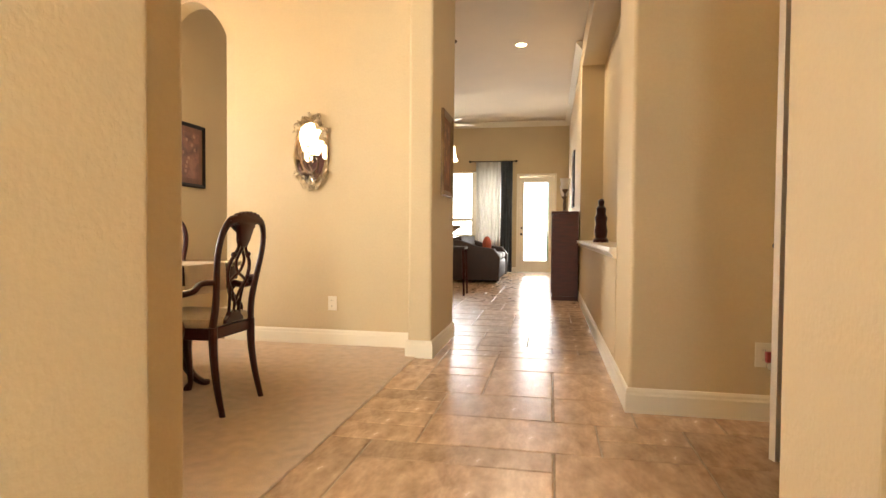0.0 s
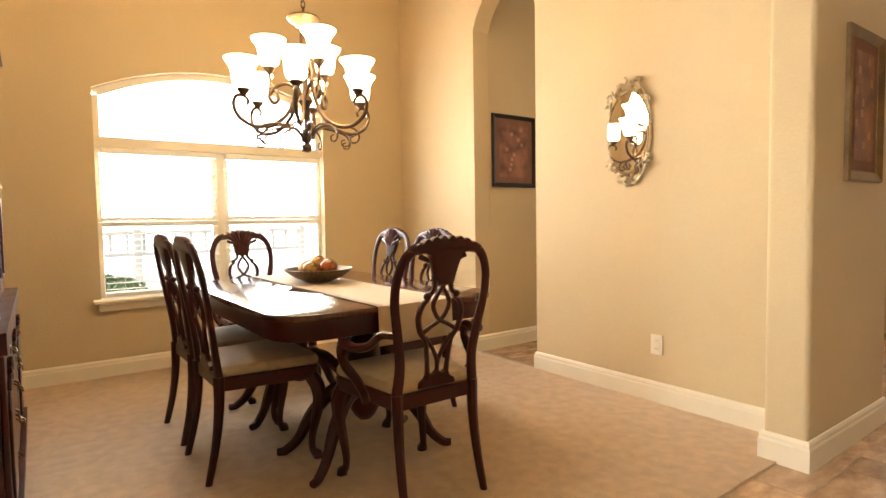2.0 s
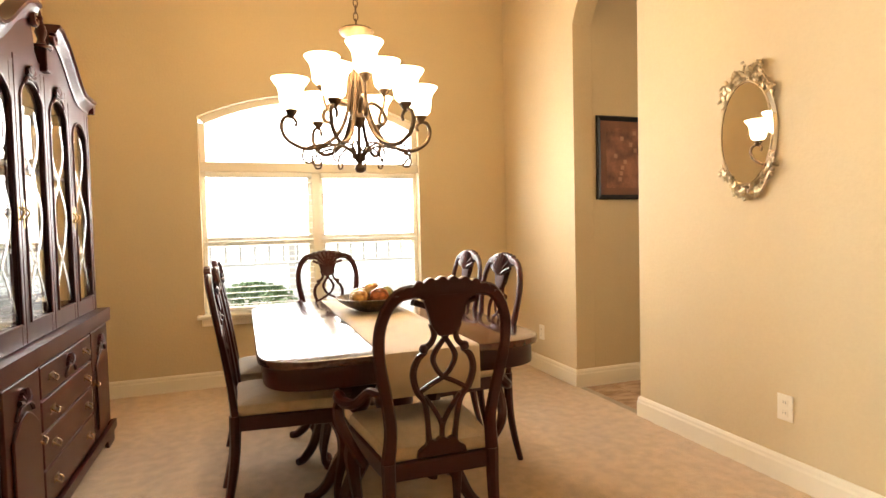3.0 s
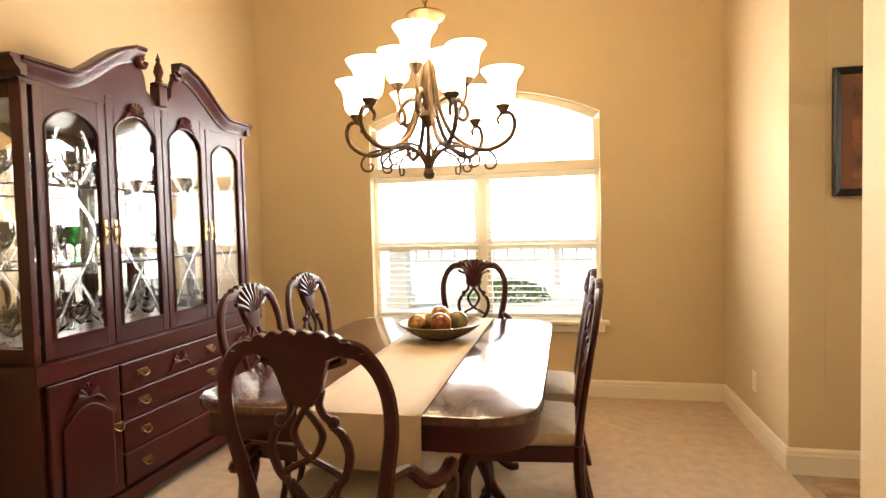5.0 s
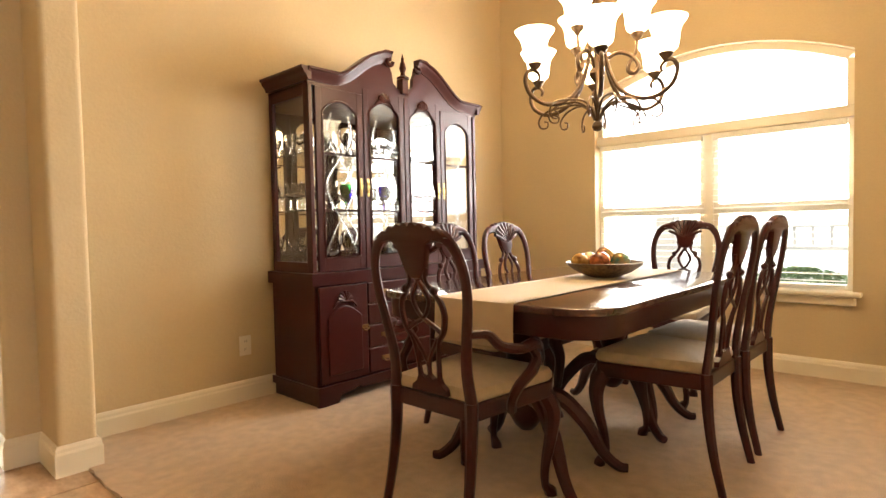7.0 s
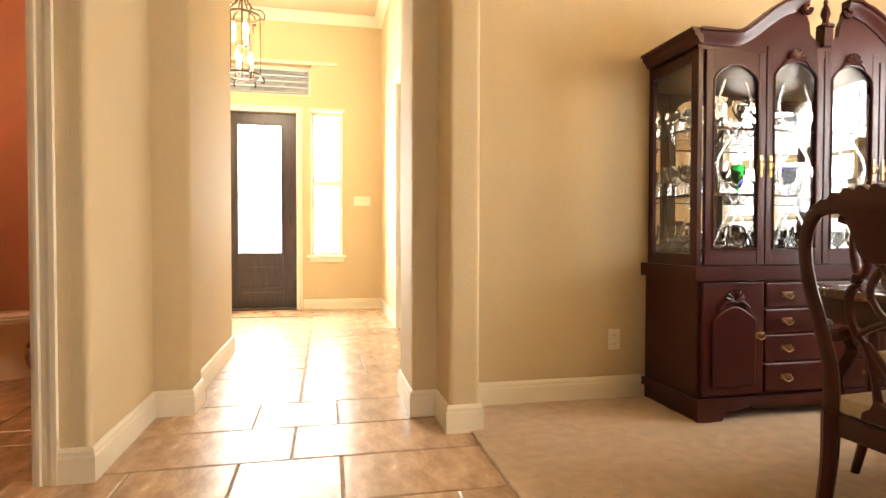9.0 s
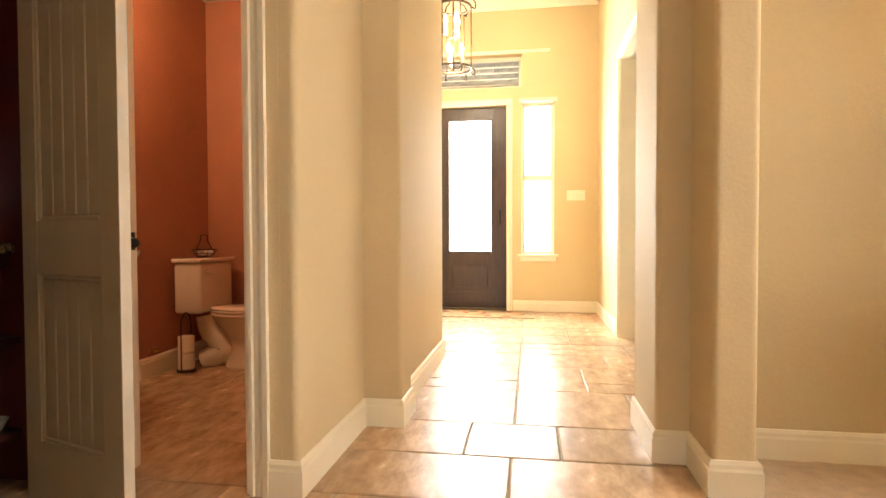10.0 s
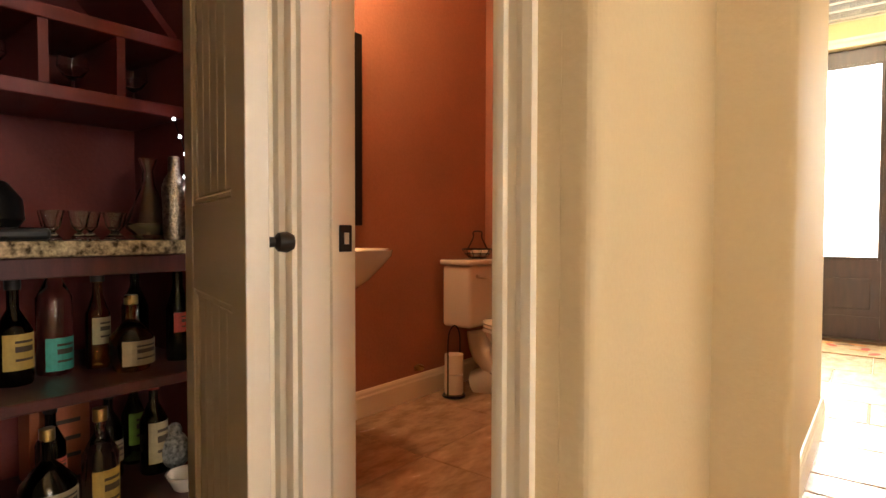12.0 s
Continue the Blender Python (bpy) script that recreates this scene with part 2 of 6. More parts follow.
# west wall of the foyer with the study doorway
bm = B(0.90, 1.05, 0.62, 1.55, 0, CZ)
box(bm, 0.90, 1.05, -2.34, -0.72, 0, CZ)
box(bm, 0.90, 1.05, -0.72, 0.62, 2.46, CZ)
structure("wall_foyer_west", bm, PAINT, "tan painted foyer wall with a doorway", "wall")
# front wall with door, sidelight and transom openings
bm = B(0.90, 1.55, -2.54, -2.34, 0, CZ)
box(bm, 1.55, 1.93, -2.54, -2.34, 0, 0.68)
box(bm, 1.55, 1.93, -2.54, -2.34, 2.49, CZ)
box(bm, 1.93, 2.11, -2.54, -2.34, 0, 2.67)
box(bm, 2.11, 3.00, -2.54, -2.34, 2.46, 2.67)
box(bm, 1.93, 3.50, -2.54, -2.34, 3.06, CZ)
box(bm, 3.00, 3.50, -2.54, -2.34, 0, 2.67)
box(bm, 3.50, 4.00, -2.54, -2.34, 0, CZ)
structure("wall_foyer_front", bm, PAINT, "tan painted front wall with door and window openings", "wall")
structure("wall_foyer_far_east", B(4.00, 4.15, -2.54, 0.32, 0, CZ), PAINT, "tan painted foyer side wall", "wall")
structure("pilaster_east", plan_prism([(4.0, 0.32), (4.0, 0.20), (2.48, 0.20), (2.48, 1.55), (2.43, 1.55), (2.43, 1.78), (2.615, 1.78), (2.615, 2.54), (2.68, 2.54), (2.68, 2.40), (2.70, 2.40), (2.70, 0.32)], [0, 0, R, 0, R, R, 0, 0.03, 0, 0, 0, 0], 0, CZ), PAINT, "cream lit stepped wall with rounded corners", "wall")
# recess: south wall with the powder room doorway, back wall with the bar closet
bm = B(2.681, 2.795, 2.40, 2.54, 0, CZ)
box(bm, 3.385, 4.43, 2.40, 2.54, 0, CZ)
box(bm, 2.795, 3.385, 2.40, 2.54, 2.10, CZ)
structure("wall_recess_south", bm, PAINT, "tan painted wall round the powder room doorway", "wall")
bm = B(3.46, 3.58, 2.541, 2.64, 0, CZ)
box(bm, 3.46, 3.58, 2.64, 3.78, 2.10, CZ)
box(bm, 3.28, 3.58, 3.78, 4.15, 0, CZ)
structure("wall_recess_back", bm, PAINT, "tan painted wall round the bar closet", "wall")
# hall east wall with the long ledge niche
bm = plan_prism([(2.49, 4.15), (3.60, 4.15), (3.60, 4.27), (2.95, 4.27), (2.95, 4.80), (2.49, 4.80)], [R, 0, 0, 0, 0, R], 0, CZ)
box(bm, 2.49, 2.80, 4.80, 9.30, 0, 0.85)
box(bm, 2.80, 2.95, 4.80, 9.30, 0, CZ)
box(bm, 2.49, 2.80, 4.80, 9.30, 3.35, CZ)
box(bm, 2.49, 2.95, 9.30, 15.1, 0, CZ)
structure("wall_hall_east", bm, PAINT, "tan painted hall wall with a long display niche", "wall")
# dining north wall with the arched passage
spring, apex = 2.62, 2.93
arch = [(-1.36 + 0.69 * k / 16, spring + (apex - spring) * math.sin(math.pi * k / 16) ** 0.75) for k in range(17)]
outline = [(-2.62, 0), (-1.36, 0)] + arch + [(-0.67, 0), (1.02, 0), (1.02, CZ), (-2.62, CZ)]
structure("wall_dining_north", prism(bmesh.new(), [(x, 5.45, z) for x, z in outline], (0, 0.16, 0)), PAINT, "tan painted dining wall with a tall arched passage", "wall")
structure("pilaster_north", plan_prism([(1.02, 5.155), (1.20, 5.155), (1.20, 6.12), (1.02, 6.12)], [R, R, R, 0], 0, CZ), PAINT, "tan painted wall end between dining room and hall", "wall")
structure("wall_passage_west", B(-1.52, -1.36, 5.611, 6.60, 0, CZ), PAINT, "tan painted passage wall", "wall")
structure("wall_passage_east", B(-0.67, 1.019, 5.611, 6.12, 0, CZ), PAINT, "tan painted kitchen wall", "wall")
# window wall
WY0, WY1, WC = 2.90, 4.63, 3.765


def arch_z(y, top=2.27, side=2.07):
    u = (y - WC) / ((WY1 - WY0) / 2)
    return side + (top - side) * (1 - u * u)


bm = B(-2.62, -2.47, 1.951, WY0, 0, CZ)
box(bm, -2.62, -2.47, WY1, 5.449, 0, CZ)
box(bm, -2.62, -2.47, WY0, WY1, 0, 0.57)
ys = [WY0 + (WY1 - WY0) * k / 20 for k in range(21)]
prism(bm, [(-2.62, y, arch_z(y)) for y in ys] + [(-2.62, WY1, CZ), (-2.62, WY0, CZ)], (0.15, 0, 0))
structure("wall_dining_west", bm, PAINT, "tan painted wall round the arched window", "wall")
# kitchen and living room shell
structure("wall_kitchen_west", B(-4.2, -4.05, 6.6, 15.1, 0, CZ), PAINT, "tan painted kitchen wall", "wall")
structure("wall_kitchen_south", B(-4.2, -1.521, 6.45, 6.60, 0, CZ), PAINT, "tan painted kitchen wall", "wall")
bm = B(-4.2, -0.62, 14.9, 15.1, 0, CZ)
box(bm, -0.62, 0.23, 14.9, 15.1, 0, 0.80)
box(bm, -0.62, 0.90, 14.9, 15.1, 2.50, CZ)
box(bm, 0.23, 0.90, 14.9, 15.1, 0, 0.80)
box(bm, 0.90, 1.32, 14.9, 15.1, 0, CZ)
box(bm, 1.32, 2.14, 14.9, 15.1, 2.36, CZ)
box(bm, 2.14, 2.49, 14.9, 15.1, 0, CZ)
structure("wall_living_back", bm, PAINT, "tan painted living room wall with windows", "wall")
structure("ceiling", B(-4.2, 4.5, -2.54, 15.1, CZ, CZ + 0.1), CEIL, "plain high painted ceiling", "ceiling")
# powder room shell
structure("wall_powder_east", B(4.28, 4.43, 0.40, 2.399, 0, CZ), RED, "terracotta painted powder room wall", "wall")
structure("wall_powder_south", B(2.701, 4.43, 0.325, 0.399, 0, CZ), RED, "terracotta painted powder room wall", "wall")
structure("wall_powder_west", B(2.701, 2.72, 0.40, 2.399, 0, CZ), RED, "terracotta painted powder room wall", "wall")
bm = B(2.721, 2.795, 2.37, 2.399, 0, 2.70)
box(bm, 3.385, 4.279, 2.37, 2.399, 0, 2.70)
box(bm, 2.795, 3.385, 2.37, 2.399, 2.10, 2.70)
structure("wall_powder_north", bm, RED, "terracotta painted powder room wall by the door", "wall")
structure("ceiling_powder", B(2.70, 4.43, 0.33, 2.40, 2.70, 2.78), CEIL, "plain powder room ceiling", "ceiling")
# bar closet shell
bm = B(4.24, 4.30, 2.541, 3.95, 0, 2.6)
box(bm, 3.581, 4.24, 3.90, 3.95, 0, 2.6)
box(bm, 3.581, 4.24, 2.541, 2.56, 0, 2.6)
structure("wall_bar", bm, BARRED, "deep red painted bar closet walls", "wall")
structure("ceiling_bar", B(3.581, 4.30, 2.541, 3.95, 2.6, 2.66), BARRED, "dark red bar closet ceiling", "ceiling")
# study behind the foyer's side doorway
structure("wall_study", B(-0.9, -0.75, -2.5, 1.79, 0, CZ), PAINT, "plain study wall", "wall")
structure("wall_study_front", B(-0.749, 0.899, -2.5, -2.35, 0, CZ), PAINT, "plain study wall", "wall")

# ---- floors ----
ground = structure("ground", B(-400, 400, -400, 400, -0.45, -0.14), LAWN, "sunlit lawn outside the house", "ground")
floor = structure("floor", B(-4.2, 4.5, -2.54, 15.1, -0.138, -0.006), GROUT, "sand-coloured grout bed of the stone floor", "floor")
bm = bmesh.new()
nx, ny = 70, 66
grid = [[bm.verts.new((-2.47 + 3.555 * i / nx + (0.012 * noise.noise((9, j * 1.7, 0)) if i == nx else 0), 1.95 + 3.50 * j / ny, 0.010 + 0.005 * noise.noise((i * 0.8, j * 0.8, 3)))) for j in range(ny + 1)] for i in range(nx + 1)]
for i in range(nx):
    for j in range(ny):
        bm.faces.new((grid[i][j], grid[i + 1][j], grid[i + 1][j + 1], grid[i][j + 1]))
rim = [g[0] for g in grid] + grid[-1][1:] + [g[-1] for g in grid[-2::-1]] + grid[0][-2:0:-1]
low = [bm.verts.new((v.co.x, v.co.y, -0.006)) for v in rim]
for i in range(len(rim)):
    bm.faces.new((rim[i], low[i], low[(i + 1) % len(rim)], rim[(i + 1) % len(rim)]))
structure("carpet", bm, CARPET, "beige cut-pile carpet over the dining room floor", "carpet", True)


# ---- baseboards, crown and casings ----
BASE = [(0, 0), (0.016, 0), (0.016, 0.095), (0.012, 0.105), (0.012, 0.118), (0.006, 0.130), (0, 0.132)]
CROWN = [(0, 0), (0.012, 0), (0.03, 0.03), (0.08, 0.09), (0.09, 0.10), (0.09, 0.12), (0, 0.12)]


def baseboard(*path, z=0.0):
    structure("baseboard", profile_run(bmesh.new(), [(x, y, z) for x, y in path], BASE), TRIM, "white moulded baseboard along the wall", "baseboard")


def crown(*path):
    structure("crown_trim", profile_run(bmesh.new(), [(x, y, CZ - 0.121) for x, y in path], CROWN), TRIM, "white crown moulding under the ceiling", "trim")


baseboard((-2.47, 5.45), (-2.47, 1.95), (1.04, 1.95))
baseboard((1.04, 1.966), (1.04, 2.31), (1.19, 2.31), (1.19, 2.03), (1.32, 2.03), (1.32, 1.55))
baseboard((-1.36, 6.60), (-1.36, 5.45), (-2.454, 5.45))
baseboard((1.20, 6.12), (1.20, 5.155), (1.02, 5.155), (1.02, 5.45), (-0.67, 5.45), (-0.67, 6.1))
baseboard((1.05, 1.54), (1.05, 0.70))
baseboard((1.05, -0.80), (1.05, -2.34), (2.03, -2.34))
baseboard((3.08, -2.34), (4.0, -2.34), (4.0, 0.2), (2.48, 0.2), (2.48, 1.55), (2.43, 1.55), (2.43, 1.78), (2.615, 1.78), (2.615, 2.54), (2.725, 2.54))
baseboard((3.28, 3.86), (3.28, 4.15), (2.49, 4.15), (2.49, 14.9), (2.21, 14.9))
baseboard((1.25, 14.9), (-4.0, 14.9))
baseboard((2.73, 0.40), (4.28, 0.40), (4.28, 2.37), (3.43, 2.37))
crown((1.05, 1.55), (1.05, -2.34), (4.0, -2.34), (4.0, 0.2), (2.48, 0.2), (2.48, 1.55))
crown((2.49, 9.3), (2.49, 14.9), (-4.0, 14.9))


def casing(name, corner0, corner1, top, normal, label):
    """Door casing on a wall face, from foot to foot."""
    a, b, n = Vector((*corner0, 0)), Vector((*corner1, 0)), Vector((*normal, 0))
    bm = bmesh.new()
    path = [a, a + Vector((0, 0, top)), b + Vector((0, 0, top)), b]
    prof = [(0.0, 0), (0.0, 0.016), (0.012, 0.016), (0.018, 0.010), (0.035, 0.010), (0.05, 0.018), (0.07, 0.020), (0.07, 0)]
    profile_run(bm, path, prof, up=n)
    return structure(name, bm, TRIM, label, "trim")
casing("door_casing_powder", (3.385, 2.54), (2.795, 2.54), 2.10, (0, 1), "white moulded casing of the powder room doorway")
casing("door_casing_bar", (3.46, 3.78), (3.46, 2.64), 2.10, (-1, 0), "white moulded casing of the bar closet")
casing("door_casing_study", (1.05, -0.72), (1.05, 0.62), 2.46, (1, 0), "white moulded casing of the study doorway")
casing("door_casing_front", (3.00, -2.34), (2.11, -2.34), 2.46, (0, 1), "white moulded casing of the front door")
casing("door_casing_back", (1.32, 14.9), (2.14, 14.9), 2.36, (0, -1), "white casing of the glazed back door")


def jamb(name, x0, x1, y0, y1, top, along):
    bm = bmesh.new()
    t = 0.018
    if along == "x":
        box(bm, x0, x0 + t, y0, y1, 0, top), box(bm, x1 - t, x1, y0, y1, 0, top), box(bm, x0 + t, x1 - t, y0, y1, top - t, top)
    else:
        box(bm, x0, x1, y0, y0 + t, 0, top), box(bm, x0, x1, y1 - t, y1, 0, top), box(bm, x0, x1, y0 + t, y1 - t, top - t, top)
    return structure(name, bm, TRIM, "white painted door jamb lining the opening", "trim")


jp = jamb("door_jamb_powder", 2.796, 3.384, 2.368, 2.542, 2.099, "x")
bm = B(3.355, 3.366, 2.44, 2.455, 0.0, 2.08)
part("door_stop", bm, TRIM, jp)
sp = part("strike_plate", B(3.359, 3.366, 2.385, 2.425, 0.865, 0.935, 0.002), BLACK, jp, "black strike plate")
part("strike_hole", B(3.356, 3.3595, 2.398, 2.412, 0.885, 0.915), PORCELAIN, sp)
jamb("door_jamb_bar", 3.458, 3.582, 2.641, 3.779, 2.099, "y")
jamb("door_jamb_study", 0.895, 1.052, -0.719, 0.619, 2.459, "y")


# ---- doors ----
def panel_door(name, label, w, h, m, material=GREYDOOR, grooves=5):
    """A two-panel plank door, its hinge edge at x=0, leaf along +x, faces along y."""
    root = thing(name, label, "door", m)
    t = 0.035
    bm = bmesh.new()
    s = 0.11 if w > 0.6 else 0.085
    box(bm, 0, s, -t / 2, t / 2, 0.012, h, 0.002), box(bm, w - s, w, -t / 2, t / 2, 0.012, h, 0.002)
    rails = [(0.012, 0.26), (0.80, 0.97), (h - 0.13, h)]
    for a, b in rails:
        box(bm, s + 0.0005, w - s - 0.0005, -t / 2 + 0.001, t / 2 - 0.001, a, b)
    part("frame", bm, material, root)
    for a, b in ((0.26, 0.80), (0.97, h - 0.13)):
        pan = part("panel", B(s - 0.004, w - s + 0.004, -0.004, 0.004, a - 0.004, b + 0.004), material, root)
        for sgn in (-1, 1):
            y0, y1 = sorted((sgn * 0.0045, sgn * (t / 2 - 0.003)))
            for x0, x1, z0, z1 in ((s, s + 0.014, a, b), (w - s - 0.014, w - s, a, b), (s + 0.0145, w - s - 0.0145, b - 0.014, b), (s + 0.0145, w - s - 0.0145, a, a + 0.014)):
                part("moulding", B(x0 + 0.0004, x1 - 0.0004, y0, y1, z0, z1, 0.004, 1), material, pan)
        pw = (w - 2 * s - 0.032) / grooves
        for g in range(grooves):
            part("plank", B(s + 0.016 + g * pw + 0.002, s + 0.016 + (g + 1) * pw - 0.002, -0.008, 0.008, a + 0.016, b - 0.016, 0.0025, 1), material, pan)
    return root


def knob(parent, x, z, side):
    bm = lathe(bmesh.new(), [(0.020, 0), (0.020, 0.005), (0.009, 0.008), (0.008, 0.022), (0.015, 0.028), (0.017, 0.042), (0.012, 0.052), (0.001, 0.054)])
    bm.transform(Matrix.Translation((x, side * 0.0175, z)) @ Matrix.Rotation(radians(-90 * side), 4, 'X'))
    part("knob", bm, BLACK, parent, "black door knob", True)


ang = math.degrees(math.atan2(2.92 - 2.765, 2.97 - 3.455))
d = panel_door("door_bar", "taupe plank-panelled closet door standing open beside the bar", 0.505, 2.06, pose(3.455, 2.765, 0, 0, 0, ang))
knob(d, 0.455, 0.90, 1)
d = panel_door("door_bar", "taupe plank-panelled closet door folded open past the bar", 0.505, 2.06, pose(3.455, 3.755, 0, 0, 0, 201))
knob(d, 0.455, 0.90, -1)
d = panel_door("door_study", "white panelled study door standing open inside its doorway", 0.80, 2.42, pose(0.885, 0.585, 0, 0, 0, 188), TRIM)
knob(d, 0.74, 0.92, 1)

front = thing("door_front", "dark stained wooden front door with a tall frosted pane", "door")
bm = B(2.112, 2.275, -2.47, -2.42, 0.03, 2.455, 0.003)
box(bm, 2.835, 2.998, -2.47, -2.42, 0.03, 2.455, 0.003)
box(bm, 2.276, 2.834, -2.469, -2.421, 2.325, 2.454)
box(bm, 2.276, 2.834, -2.469, -2.421, 0.03, 0.22)
box(bm, 2.276, 2.834, -2.469, -2.421, 0.60, 0.695)
part("frame", bm, DOORWOOD, front)
part("panel", B(2.276, 2.834, -2.46, -2.43, 0.22, 0.60), DOORWOOD, front)
part("panel_field", B(2.34, 2.77, -2.43, -2.418, 0.28, 0.54, 0.006), DOORWOOD, front)
bm = bmesh.new()
for a in ((2.274, 2.30, 0.695, 2.325), (2.81, 2.836, 0.695, 2.325), (2.30, 2.81, 0.695, 0.72), (2.30, 2.81, 2.30, 2.325)):
    box(bm, a[0], a[1], -2.425, -2.408, a[2], a[3], 0.004)
part("glass_bead", bm, DOORWOOD, front)
g = part("pane", B(2.275, 2.835, -2.450, -2.444, 0.69, 2.33), glass_mat("frosted_glass", (1, 1, 1), 0.35), front)
g.visible_shadow = False
bm = tube(bmesh.new(), spline([(2.19, -2.415, 1.22), (2.19, -2.375, 1.20), (2.19, -2.370, 1.08), (2.19, -2.415, 1.05)]), 0.009)
part("handle", bm, BLACK, front, "black grip handle", True)
structure("threshold", B(2.10, 3.01, -2.54, -2.335, -0.004, 0.026, 0.004), IRON, "dark metal threshold under the front door", "threshold")


def window_unit(name, label, cells, depth, axis, glass=True, sillspec=None):
    """cells: (a0, a1, z0, z1) openings along the wall; axis 'x' or 'y' runs along the wall."""
    root = tagged(new(name), label, "window", "", "structure")
    lo, hi = depth
    mid = (lo + hi) / 2

    def bx(bm, a0, a1, d0, d1, z0, z1, bev=0.0):
        return box(bm, a0, a1, d0, d1, z0, z1, bev) if axis == "x" else box(bm, d0, d1, a0, a1, z0, z1, bev)
    for a0, a1, z0, z1 in cells:
        bm = bmesh.new()
        f = 0.035
        bx(bm, a0, a0 + f, lo, hi, z0, z1, 0.003), bx(bm, a1 - f, a1, lo, hi, z0, z1, 0.003)
        bx(bm, a0 + f, a1 - f, lo, hi, z0, z0 + f), bx(bm, a0 + f, a1 - f, lo, hi, z1 - f, z1)
        part("window_frame", bm, TRIM, root)
        if glass:
            p = part("pane", bx(bmesh.new(), a0 + f - 0.003, a1 - f + 0.003, mid - 0.003, mid + 0.003, z0 + f - 0.003, z1 - f + 0.003), GLASS, root)
            p.visible_shadow = False
    if sillspec:
        a0, a1, d0, d1, z = sillspec
        s = part("window_sill", bx(bmesh.new(), a0, a1, d0, d1, z - 0.025, z, 0.008), TRIM, root)
        part("apron", bx(bmesh.new(), a0 + 0.03, a1 - 0.03, min(d0, d1) + (0.0 if axis == "y" else 0.0), min(d0, d1) + 0.16, z - 0.085, z - 0.026, 0.006), TRIM, root)
    return root


w = window_unit("window_sidelight", "tall narrow white window beside the front door", [(1.552, 1.928, 0.682, 1.60), (1.552, 1.928, 1.601, 2.488)], (-2.50, -2.45), "x")
part("window_sill", B(1.50, 1.98, -2.44, -2.30, 0.655, 0.682, 0.006), TRIM, w)
part("apron", B(1.53, 1.95, -2.339, -2.318, 0.60, 0.654, 0.005), TRIM, w)
part("head_trim", B(1.52, 1.96, -2.339, -2.315, 2.49, 2.53, 0.005), TRIM, w)
w = window_unit("window_transom", "wide white transom window with blinds above the door", [(1.932, 3.498, 2.672, 3.058)], (-2.50, -2.45), "x")
part("head_trim", B(1.60, 3.55, -2.339, -2.32, 3.06, 3.10, 0.005), TRIM, w)
for k in range(5):
    part("slat", B(1.97, 3.46, -2.44, -2.39, 2.72 + k * 0.07, 2.7225 + k * 0.07), BLIND, w)

# dining window: two sashes below, an arched light above
w = window_unit("window_dining", "wide arched white window with horizontal blinds", [(WY0 + 0.002, WC - 0.03, 0.572, 1.12), (WY0 + 0.002, WC - 0.03, 1.121, 1.66), (WC + 0.03, WY1 - 0.002, 0.572, 1.12), (WC + 0.03, WY1 - 0.002, 1.121, 1.66)], (-2.59, -2.55), "y")
part("mullion", B(-2.60, -2.54, WC - 0.03, WC + 0.03, 0.571, 1.66, 0.004), TRIM, w)
part("transom_bar", B(-2.61, -2.50, WY0 + 0.001, WY1 - 0.001, 1.661, 1.735, 0.006), TRIM, w)


def arch_strip(bm, drop0, drop1, x0, x1):
    top = [(y, arch_z(y) - drop0) for y in ys]
    bot = [(WY0 + drop1 + (WY1 - WY0 - 2 * drop1) * k / 20, arch_z(ys[k]) - drop1) for k in range(21)]
    return prism(bm, [(x0, *p) for p in top] + [(x0, *p) for p in bot[::-1]], (x1 - x0, 0, 0))


part("arch_frame", arch_strip(bmesh.new(), 0.002, 0.045, -2.60, -2.53), TRIM, w)
bm = B(-2.60, -2.53, WY0 + 0.002, WY0 + 0.045, 1.737, 2.03)
box(bm, -2.60, -2.53, WY1 - 0.045, WY1 - 0.002, 1.737, 2.03)
part("arch_stile", bm, TRIM, w)
p = part("pane", prism(bmesh.new(), [(-2.568, y, min(arch_z(y) - 0.03, 3)) for y in ys] + [(-2.568, WY1, 1.735), (-2.568, WY0, 1.735)], (0.005, 0, 0)), GLASS, w)
p.visible_shadow = False
part("window_sill", B(-2.55, -2.385, 2.85, 4.68, 0.545, 0.571, 0.008), TRIM, w)
part("apron", B(-2.469, -2.43, 2.88, 4.65, 0.485, 0.544, 0.010), TRIM, w)
for a0, a1 in ((WY0 + 0.04, WC - 0.035), (WC + 0.035, WY1 - 0.04)):
    blind = tagged(new("window_blind"), "white horizontal slatted blind hanging open in the window", "blind")
    part("head_rail", B(-2.535, -2.485, a0, a1, 1.615, 1.655, 0.004), BLIND, blind)
    part("bottom_rail", B(-2.535, -2.488, a0, a1, 0.590, 0.606, 0.003), BLIND, blind)
    slat = mesh_of("slat", prism(bmesh.new(), [(-2.535, a0, 0.0), (-2.512, a0, 0.005), (-2.489, a0, 0.0), (-2.512, a0, 0.0035)], (0, a1 - a0, 0)), BLIND)
    for k in range(22):
        o = new("slat", slat)
        o.parent, o.location = blind, (0, 0, 0.630 + 0.0448 * k)
    for y in (a0 + 0.12, a1 - 0.12):
        part("cord", tube(bmesh.new(), [(-2.512, y, 0.60), (-2.512, y, 1.62)], 0.0015, 5), BLIND, blind)

